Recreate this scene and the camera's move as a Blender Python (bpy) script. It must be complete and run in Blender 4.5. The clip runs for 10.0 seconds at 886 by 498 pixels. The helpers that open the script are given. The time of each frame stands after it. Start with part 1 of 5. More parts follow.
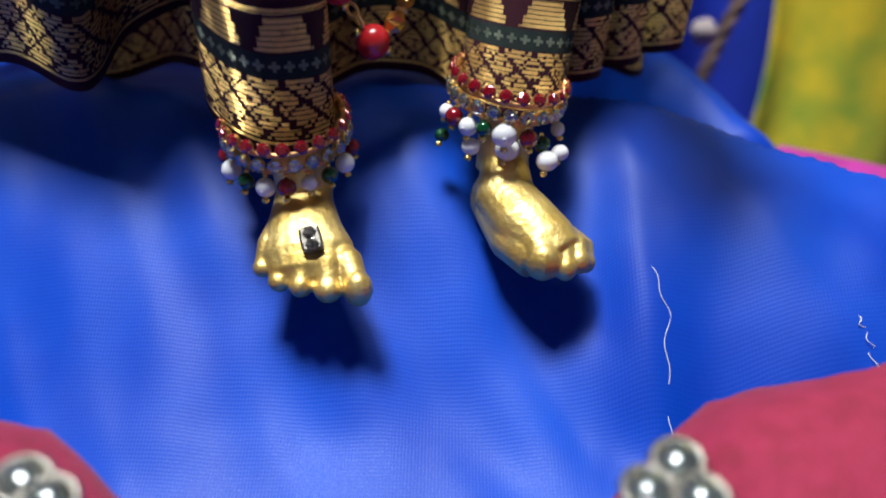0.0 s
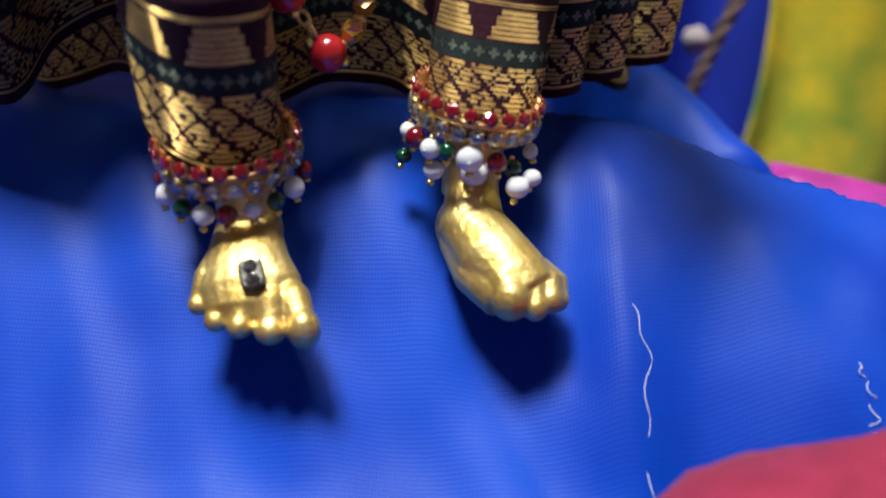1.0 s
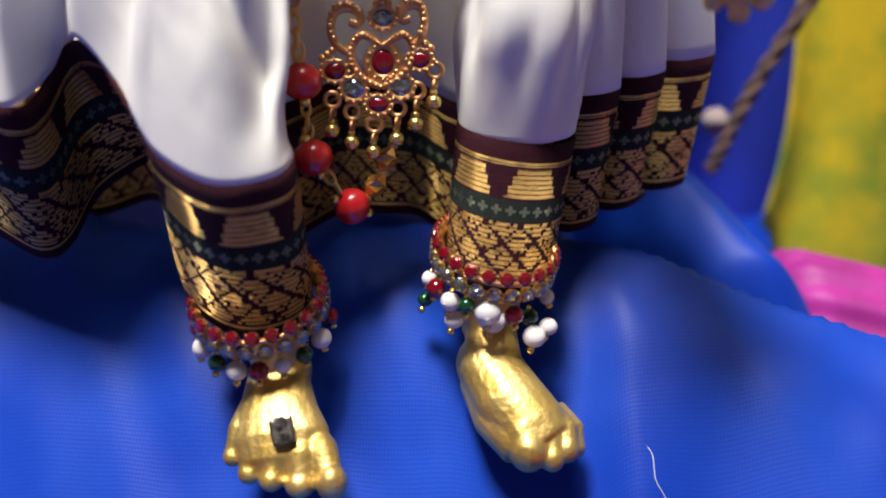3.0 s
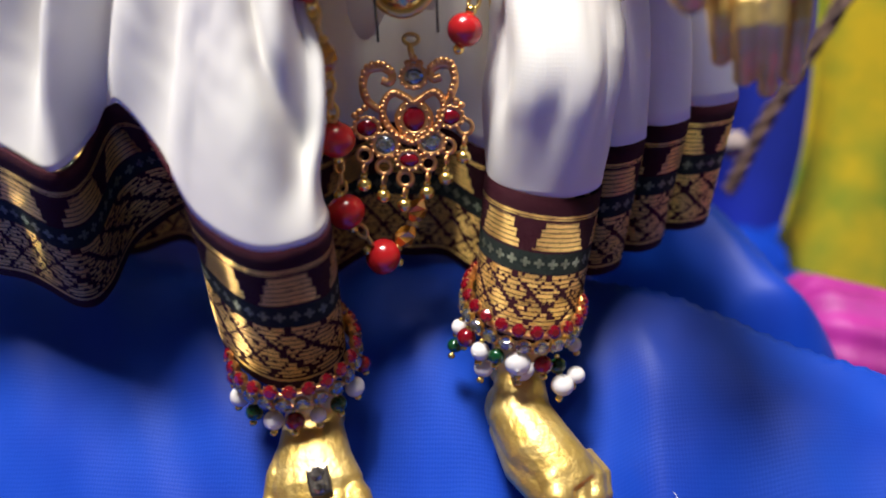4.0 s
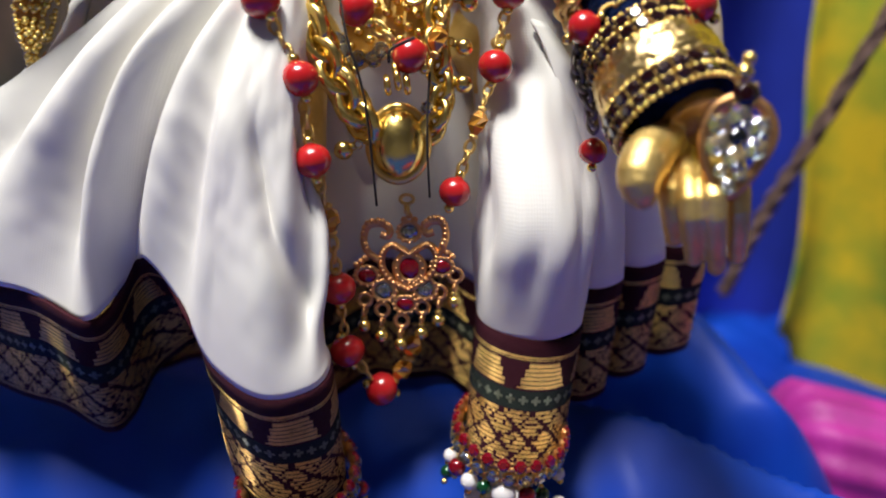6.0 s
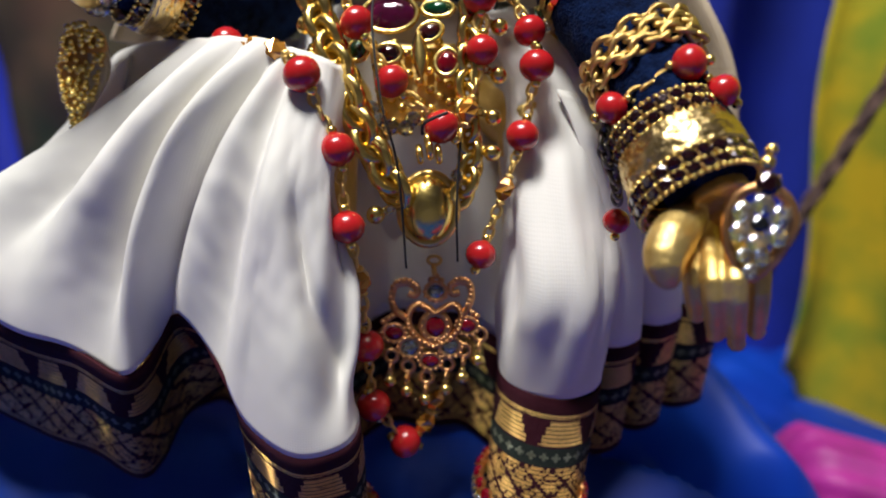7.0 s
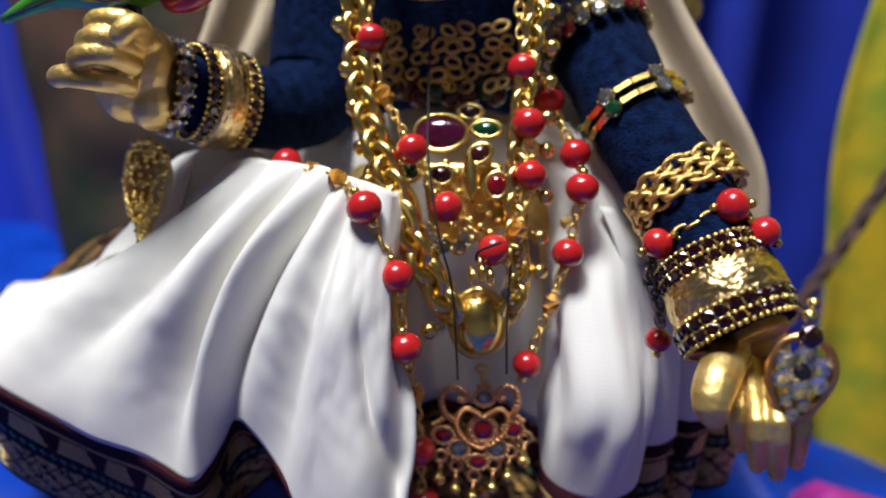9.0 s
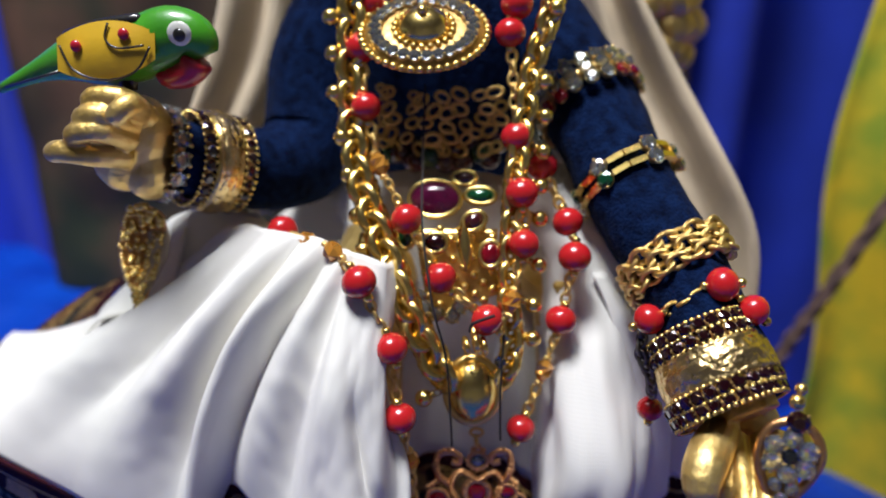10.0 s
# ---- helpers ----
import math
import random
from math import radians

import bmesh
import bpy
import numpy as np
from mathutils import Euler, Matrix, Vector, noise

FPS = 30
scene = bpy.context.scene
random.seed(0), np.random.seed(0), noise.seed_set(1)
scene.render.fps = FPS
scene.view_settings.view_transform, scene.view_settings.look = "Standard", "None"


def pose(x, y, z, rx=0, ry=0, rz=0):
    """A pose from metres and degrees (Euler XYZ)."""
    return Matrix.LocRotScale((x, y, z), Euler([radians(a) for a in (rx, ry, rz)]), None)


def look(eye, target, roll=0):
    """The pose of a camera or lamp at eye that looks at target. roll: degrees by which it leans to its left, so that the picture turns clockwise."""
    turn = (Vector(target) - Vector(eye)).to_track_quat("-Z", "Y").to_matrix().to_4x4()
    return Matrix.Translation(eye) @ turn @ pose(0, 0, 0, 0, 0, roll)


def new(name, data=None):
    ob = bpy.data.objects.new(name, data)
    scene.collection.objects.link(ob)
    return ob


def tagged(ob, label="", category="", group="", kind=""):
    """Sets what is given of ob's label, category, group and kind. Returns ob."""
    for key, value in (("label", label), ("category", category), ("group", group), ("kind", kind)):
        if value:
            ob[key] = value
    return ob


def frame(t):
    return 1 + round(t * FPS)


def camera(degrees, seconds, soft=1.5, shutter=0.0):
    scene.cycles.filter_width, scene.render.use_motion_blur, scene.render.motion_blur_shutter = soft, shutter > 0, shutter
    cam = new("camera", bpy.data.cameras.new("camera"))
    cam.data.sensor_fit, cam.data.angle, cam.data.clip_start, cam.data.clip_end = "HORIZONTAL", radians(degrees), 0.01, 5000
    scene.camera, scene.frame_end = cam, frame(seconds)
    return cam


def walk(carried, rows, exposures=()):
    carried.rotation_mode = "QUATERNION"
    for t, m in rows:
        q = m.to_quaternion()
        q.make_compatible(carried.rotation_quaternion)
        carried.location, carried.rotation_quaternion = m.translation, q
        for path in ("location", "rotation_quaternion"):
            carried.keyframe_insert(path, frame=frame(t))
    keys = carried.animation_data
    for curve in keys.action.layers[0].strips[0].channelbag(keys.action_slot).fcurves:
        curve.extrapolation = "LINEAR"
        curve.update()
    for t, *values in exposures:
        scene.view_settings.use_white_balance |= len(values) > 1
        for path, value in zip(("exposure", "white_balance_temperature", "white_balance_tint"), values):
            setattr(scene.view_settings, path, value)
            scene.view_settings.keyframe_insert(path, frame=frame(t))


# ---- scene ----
cam = camera(63.8, 10.0, 1.9)
cam.data.dof.use_dof, cam.data.dof.focus_distance, cam.data.dof.aperture_fstop = True, 0.130, 7.5
PATH = [
    (0, (0.015, 0.015, 0.089), (0.016, 1.808, -0.796), 0.9),
    (0.5, (0.016, 0.024, 0.094), (0.036, 1.808, -0.809), 1.1),
    (1, (0.021, 0.029, 0.089), (0.036, 1.82, -0.799), 1.6),
    (1.5, (0.027, 0.037, 0.098), (0.042, 1.809, -0.829), 2.0),
    (2, (0.029, 0.039, 0.101), (0.049, 1.832, -0.785), 1.8),
    (2.5, (0.026, 0.037, 0.108), (-0.009, 1.832, -0.774), 0.6),
    (3, (0.022, 0.035, 0.114), (-0.043, 1.833, -0.761), 0.0),
    (3.2, (0.024, 0.041, 0.122), (-0.061, 1.809, -0.81), -0.5),
    (4.3, (0.017, 0.036, 0.125), (-0.08, 1.851, -0.71), -0.7),
    (4.5, (0.017, 0.038, 0.126), (-0.1, 1.869, -0.669), -0.8),
    (5, (0.021, 0.038, 0.14), (-0.074, 1.871, -0.656), -1.3),
    (5.2, (0.025, 0.038, 0.143), (-0.094, 1.873, -0.643), -1.5),
    (6.3, (0.023, 0.031, 0.147), (-0.142, 1.877, -0.604), -0.8),
    (6.5, (0.022, 0.032, 0.15), (-0.155, 1.876, -0.602), -0.6),
    (7, (0.019, 0.031, 0.156), (-0.13, 1.889, -0.568), -0.1),
    (7.5, (0.017, 0.027, 0.158), (-0.168, 1.88, -0.572), 0.0),
    (8, (0.02, 0.032, 0.166), (-0.16, 1.887, -0.56), -0.8),
    (8.5, (0.015, 0.03, 0.174), (-0.151, 1.883, -0.56), -0.2),
    (9, (0.009, 0.032, 0.181), (-0.142, 1.884, -0.557), 0.0),
    (9.5, (0.01, 0.035, 0.188), (-0.132, 1.887, -0.554), 0.2),
    (10, (0.009, 0.036, 0.195), (-0.13, 1.886, -0.551), 0.1),
]
walk(cam, [(t, look(eye, target, roll)) for t, eye, target, roll in PATH],
     exposures=[(0.0, 0.46, 5850, 4), (1.2, 0.44, 6050, 6), (2.5, 0.46, 6600, 12), (4.5, 0.50, 6600, 12), (5.2, 0.22, 6500, 11), (6.5, 0.22, 6450, 11), (7.0, -0.12, 6400, 11), (7.5, -0.14, 6350, 11), (9.0, -0.10, 6050, 12), (9.5, -0.36, 5950, 12), (10.0, -0.10, 5950, 12)])

# ---- world and lamps ----
world = bpy.data.worlds.new("room_air")
scene.world = world
world.use_nodes = True
world.node_tree.nodes["Background"].inputs[0].default_value = (0.92, 0.92, 0.90, 1)
world.node_tree.nodes["Background"].inputs[1].default_value = 0.042


def lamp(name, eye, target, size, watts, colour):
    light = bpy.data.lights.new(name, "AREA")
    light.shape, light.size, light.energy, light.color = "DISK", size, watts, colour
    ob = new(name, light)
    ob.matrix_world = look(eye, target)
    return ob


lamp("ceiling_lamp", (-0.16, 0.06, 1.00), (0.0, 0.16, 0.08), 0.24, 12.2, (1.0, 0.98, 0.96))
# added weak fill from overhead to lift the shade, no real fixture
lamp("overhead_fill", (0.02, 0.10, 1.15), (0.0, 0.16, 0.08), 0.30, 3.0, (1.0, 0.97, 0.94))

# ---- materials ----


def material(name, colour, rough=0.6, metal=0.0, vary=0.15, grain=900.0, bump=0.1, sheen=0.0, coat=0.0, second=None, patch=60.0, spec=0.5, thread=0.0, subsurface=0.0, clear=0.0):
    m = bpy.data.materials.new(name)
    m.use_nodes = True
    nt = m.node_tree
    b = nt.nodes["Principled BSDF"]
    L = nt.links.new
    tex = nt.nodes.new("ShaderNodeTexCoord")
    n1 = nt.nodes.new("ShaderNodeTexNoise")
    n1.inputs["Scale"].default_value, n1.inputs["Detail"].default_value = patch, 4
    n2 = nt.nodes.new("ShaderNodeTexNoise")
    n2.inputs["Scale"].default_value, n2.inputs["Detail"].default_value = grain, 3
    L(tex.outputs["Object"], n1.inputs["Vector"])
    L(tex.outputs["Object"], n2.inputs["Vector"])
    mix = nt.nodes.new("ShaderNodeMix")
    mix.data_type = "RGBA"
    other = second or tuple(c * (1 - vary * 2) for c in colour)
    mix.inputs["A"].default_value, mix.inputs["B"].default_value = (*colour, 1), (*other, 1)
    ramp = nt.nodes.new("ShaderNodeValToRGB")
    ramp.color_ramp.elements[0].position, ramp.color_ramp.elements[1].position = 0.35, 0.7
    L(n1.outputs["Fac"], ramp.inputs["Fac"])
    L(ramp.outputs["Color"], mix.inputs["Factor"])
    L(mix.outputs["Result"], b.inputs["Base Color"])
    b.inputs["Roughness"].default_value, b.inputs["Metallic"].default_value = rough, metal
    b.inputs["Sheen Weight"].default_value, b.inputs["Sheen Roughness"].default_value = sheen, 0.4
    b.inputs["Sheen Tint"].default_value = (*[min(1, c * 0.7 + 0.3) for c in colour], 1)
    b.inputs["Coat Weight"].default_value = coat
    b.inputs["Coat Roughness"].default_value = 0.06
    b.inputs["Specular IOR Level"].default_value = spec
    b.inputs["Transmission Weight"].default_value = clear
    if subsurface:
        b.inputs["Subsurface Weight"].default_value, b.inputs["Subsurface Scale"].default_value = subsurface, 0.002
    bp = nt.nodes.new("ShaderNodeBump")
    bp.inputs["Strength"].default_value, bp.inputs["Distance"].default_value = bump, 0.0005
    height = n2.outputs["Fac"]
    if thread:
        w = nt.nodes.new("ShaderNodeTexWave")
        w.inputs["Scale"].default_value, w.inputs["Distortion"].default_value = 0.314 / thread, 1.5
        w.bands_direction = "X"
        w2 = nt.nodes.new("ShaderNodeTexWave")
        w2.inputs["Scale"].default_value, w2.inputs["Distortion"].default_value = 0.314 / thread, 1.5
        w2.bands_direction = "Y"
        L(tex.outputs["UV"], w.inputs["Vector"])
        L(tex.outputs["UV"], w2.inputs["Vector"])
        add = nt.nodes.new("ShaderNodeMath")
        L(w.outputs["Fac"], add.inputs[0])
        L(w2.outputs["Fac"], add.inputs[1])
        add2 = nt.nodes.new("ShaderNodeMath")
        L(add.outputs[0], add2.inputs[0])
        L(n2.outputs["Fac"], add2.inputs[1])
        height = add2.outputs[0]
    L(height, bp.inputs["Height"])
    L(bp.outputs["Normal"], b.inputs["Normal"])
    rr = nt.nodes.new("ShaderNodeMapRange")
    rr.inputs["To Min"].default_value, rr.inputs["To Max"].default_value = max(0.02, rough * 0.8), min(1, rough * 1.25)
    L(n2.outputs["Fac"], rr.inputs["Value"])
    L(rr.outputs["Result"], b.inputs["Roughness"])
    return m


def brocade(name):
    """Maroon silk border with woven gold; UV: u in metres along the cloth, v from 0 at its top to 1 at its hem."""
    m = bpy.data.materials.new(name)
    m.use_nodes = True
    nt = m.node_tree
    L = nt.links.new
    b = nt.nodes["Principled BSDF"]
    uv = nt.nodes.new("ShaderNodeSeparateXYZ")
    tex = nt.nodes.new("ShaderNodeTexCoord")
    L(tex.outputs["UV"], uv.inputs[0])
    u, v = uv.outputs[0], uv.outputs[1]

    def op(kind, a, c=None, d=None):
        n = nt.nodes.new("ShaderNodeMath")
        n.operation = kind
        for i, x in enumerate((a, c, d)):
            if x is None:
                continue
            if isinstance(x, (int, float)):
                n.inputs[i].default_value = x
            else:
                L(x, n.inputs[i])
        return n.outputs[0]

    def between(x, lo, hi):
        return op("MULTIPLY", op("GREATER_THAN", x, lo), op("LESS_THAN", x, hi))

    def saw(x, period):
        return op("FRACT", op("DIVIDE", x, period))

    def tri(x, period):
        return op("ABSOLUTE", op("SUBTRACT", op("MULTIPLY", saw(x, period), 2.0), 1.0))

    noise1 = nt.nodes.new("ShaderNodeTexNoise")
    noise1.inputs["Scale"].default_value, noise1.inputs["Detail"].default_value = 700, 2
    L(tex.outputs["UV"], noise1.inputs["Vector"])
    jit = op("MULTIPLY", op("SUBTRACT", noise1.outputs["Fac"], 0.5), 0.02)
    vj = op("ADD", v, jit)
    # step the pattern like woven threads
    us = op("SNAP", u, 0.0006)
    vs = op("SNAP", vj, 0.022)
    line_a = between(vj, 0.125, 0.155)
    motif = op("MULTIPLY", between(vj, 0.17, 0.37), op("GREATER_THAN", op("ADD", tri(us, 0.0115), op("MULTIPLY", op("SUBTRACT", vs, 0.27), 1.5)), 0.34))
    zig = op("MULTIPLY", between(vj, 0.40, 0.51), op("GREATER_THAN", op("ADD", tri(us, 0.0024), tri(vs, 0.11)), 1.25))
    d1 = saw(op("ADD", us, op("MULTIPLY", vs, 0.028)), 0.0060)
    d2 = saw(op("SUBTRACT", us, op("MULTIPLY", vs, 0.028)), 0.0060)
    lattice = op("MULTIPLY", op("GREATER_THAN", d1, 0.13), op("GREATER_THAN", d2, 0.13))
    cell = nt.nodes.new("ShaderNodeCombineXYZ")
    L(us, cell.inputs[0])
    L(vs, cell.inputs[1])
    speck = nt.nodes.new("ShaderNodeTexWhiteNoise")
    L(cell.outputs[0], speck.inputs["Vector"])
    lattice = op("MULTIPLY", lattice, op("LESS_THAN", speck.outputs["Value"], 0.88))
    field = op("MULTIPLY", between(vj, 0.53, 0.9), lattice)
    line_b = between(vj, 0.915, 0.935)
    gold = op("MINIMUM", op("ADD", op("ADD", line_a, motif), op("ADD", field, line_b)), 1.0)
    weft = op("GREATER_THAN", tri(vj, 0.032), 0.20)
    worn = nt.nodes.new("ShaderNodeTexNoise")
    worn.inputs["Scale"].default_value, worn.inputs["Detail"].default_value = 420, 3
    L(tex.outputs["UV"], worn.inputs["Vector"])
    keep = op("GREATER_THAN", worn.outputs["Fac"], 0.37)
    gold = op("MULTIPLY", op("MULTIPLY", gold, weft), keep)
    metal = op("MINIMUM", op("ADD", gold, op("MULTIPLY", zig, keep)), 1.0)
    base = nt.nodes.new("ShaderNodeMix")
    base.data_type = "RGBA"
    base.inputs["A"].default_value, base.inputs["B"].default_value = (0.036, 0.002, 0.008, 1), (0.014, 0.022, 0.018, 1)
    L(between(vj, 0.38, 0.525), base.inputs["Factor"])
    thread = nt.nodes.new("ShaderNodeMix")
    thread.data_type = "RGBA"
    thread.inputs["A"].default_value, thread.inputs["B"].default_value = (0.88, 0.56, 0.18, 1), (0.17, 0.19, 0.14, 1)
    L(zig, thread.inputs["Factor"])
    col = nt.nodes.new("ShaderNodeMix")
    col.data_type = "RGBA"
    L(metal, col.inputs["Factor"])
    L(base.outputs["Result"], col.inputs["A"])
    L(thread.outputs["Result"], col.inputs["B"])
    L(col.outputs["Result"], b.inputs["Base Color"])
    L(op("MULTIPLY", metal, 0.97), b.inputs["Metallic"])
    L(op("SUBTRACT", 0.75, op("MULTIPLY", metal, 0.47)), b.inputs["Roughness"])
    bp = nt.nodes.new("ShaderNodeBump")
    bp.inputs["Strength"].default_value, bp.inputs["Distance"].default_value = 0.9, 0.0005
    b.inputs["Specular IOR Level"].default_value = 0.2
    L(op("ADD", metal, op("MULTIPLY", worn.outputs["Fac"], 0.8)), bp.inputs["Height"])
    L(bp.outputs["Normal"], b.inputs["Normal"])
    return m


GOLD = material("polished_gold", (0.94, 0.66, 0.22), 0.33, 1.0, 0.12, 900, 0.3, patch=200)
GOLD_BRIGHT = material("bright_gold", (0.97, 0.72, 0.22), 0.23, 1.0, 0.1, 1200, 0.06, patch=150)
GOLD_ROSE = material("rose_gold", (0.86, 0.46, 0.19), 0.36, 1.0, 0.15, 1500, 0.2, patch=250)
GOLD_PAINT = material("gilded_metal", (0.88, 0.65, 0.24), 0.46, 0.90, 0.18, 900, 0.35, second=(0.68, 0.44, 0.10), patch=150)
GOLD_DARK = material("dull_gold", (0.55, 0.36, 0.12), 0.4, 0.9, 0.2, 1200, 0.3, patch=200)
SILVER = material("old_silver", (0.26, 0.23, 0.19), 0.34, 1.0, 0.25, 900, 0.2, patch=250)
CORAL = material("red_coral", (0.56, 0.018, 0.020), 0.22, 0.0, 0.15, 800, 0.05, coat=0.6, second=(0.42, 0.008, 0.012), patch=220)
PEARL = material("white_pearl", (0.80, 0.77, 0.74), 0.18, 0.0, 0.04, 800, 0.03, coat=0.5, patch=200)
RUBY = material("ruby_glass", (0.26, 0.004, 0.014), 0.06, 0.25, 0.25, 500, 0.02, coat=1.0, patch=300)
GARNET = material("garnet_glass", (0.022, 0.002, 0.004), 0.08, 0.35, 0.25, 500, 0.02, coat=1.0, patch=300)
HAMMERED = material("hammered_gold", (0.95, 0.70, 0.30), 0.24, 1.0, 0.15, 620, 1.0, patch=300)
PALE = material("pale_rhinestone", (0.86, 0.92, 0.92), 0.03, 0.0, 0.1, 500, 0.01, coat=1.0, second=(0.55, 0.62, 0.64), patch=600, clear=0.94)
ONYX = material("black_glass", (0.010, 0.012, 0.014), 0.08, 0.1, 0.2, 500, 0.02, coat=1.0)
PURPLE = material("purple_glass", (0.13, 0.008, 0.05), 0.08, 0.2, 0.3, 400, 0.02, coat=1.0, patch=200)
GREEN = material("green_glass", (0.004, 0.07, 0.022), 0.06, 0.2, 0.2, 500, 0.02, coat=1.0, patch=300)
TEAL = material("teal_glass", (0.005, 0.10, 0.12), 0.06, 0.3, 0.2, 500, 0.02, coat=1.0, patch=300)
AMBER = material("amber_glass", (0.85, 0.38, 0.05), 0.08, 0.5, 0.2, 500, 0.02, coat=1.0, patch=300)
CRYSTAL = material("rhinestone", (0.72, 0.77, 0.74), 0.05, 0.10, 0.2, 500, 0.02, coat=1.0, second=(0.30, 0.34, 0.32), patch=700, clear=0.92)
COTTON = material("white_cotton", (0.86, 0.83, 0.76), 0.85, 0.0, 0.04, 3600, 0.055, sheen=0.25, second=(0.74, 0.73, 0.66), patch=35, thread=0.00045)
SATIN = material("blue_satin", (0.004, 0.060, 0.46), 0.48, 0.0, 0.1, 3000, 0.05, sheen=0.05, second=(0.003, 0.034, 0.34), patch=25, spec=0.25, thread=0.0006)
CURTAIN = material("blue_curtain", (0.022, 0.055, 0.62), 0.8, 0.0, 0.2, 1500, 0.2, sheen=0.2, patch=14)
VELVET = material("navy_velvet", (0.004, 0.013, 0.052), 0.95, 0.0, 0.3, 1500, 1.0, sheen=0.06, second=(0.001, 0.003, 0.014), patch=420, spec=0.05)
CREAM = material("cream_silk", (0.62, 0.50, 0.33), 0.6, 0.0, 0.12, 2500, 0.3, sheen=0.4, patch=60, thread=0.0008)
CRIMSON = material("crimson_velvet", (0.30, 0.009, 0.048), 0.75, 0.0, 0.2, 1600, 1.0, sheen=0.3, second=(0.22, 0.004, 0.028), patch=260)
MAGENTA = material("magenta_silk", (0.42, 0.018, 0.27), 0.55, 0.0, 0.2, 1200, 0.3, sheen=0.5, patch=60)
YELLOW = material("yellow_print", (0.80, 0.58, 0.012), 0.8, 0.0, 0.2, 1500, 0.2, sheen=0.1, second=(0.24, 0.36, 0.02), patch=42)
ROPE = material("brown_rope", (0.20, 0.12, 0.09), 0.8, 0.0, 0.4, 1200, 0.8, patch=200)
TUFT = material("pale_cotton", (0.40, 0.32, 0.30), 0.9, 0.0, 0.2, 900, 0.8, patch=150)
PANEL = material("dark_floral_panel", (0.030, 0.040, 0.016), 0.8, 0.0, 0.3, 800, 0.4, second=(0.14, 0.07, 0.035), patch=26)
WALL = material("cream_wall", (0.62, 0.60, 0.56), 0.9, 0.0, 0.05, 60, 0.2, patch=3)
STONE = material("grey_floor", (0.30, 0.29, 0.28), 0.6, 0.0, 0.15, 80, 0.2, patch=5)
BLACK = material("black_thread", (0.012, 0.010, 0.010), 0.7, 0.0, 0.2, 900, 0.1)
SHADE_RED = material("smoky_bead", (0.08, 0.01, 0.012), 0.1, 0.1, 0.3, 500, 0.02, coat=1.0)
P_GREEN = material("green_paint", (0.07, 0.33, 0.012), 0.32, 0.0, 0.15, 700, 0.15, coat=0.4, second=(0.045, 0.24, 0.01), patch=120)
P_YELLOW = material("yellow_paint", (0.66, 0.40, 0.02), 0.32, 0.0, 0.1, 700, 0.12, coat=0.4, patch=120)
P_RED = material("red_paint", (0.50, 0.015, 0.03), 0.3, 0.0, 0.1, 700, 0.1, coat=0.4, patch=120)
P_WHITE = material("white_paint", (0.75, 0.74, 0.66), 0.35, 0.0, 0.05, 700, 0.1, coat=0.4, patch=120)
P_BLACK = material("black_paint", (0.015, 0.014, 0.012), 0.3, 0.0, 0.1, 700, 0.1, coat=0.4)
BROCADE = brocade("maroon_gold_brocade")

# ---- mesh tools ----
WORLD = {}


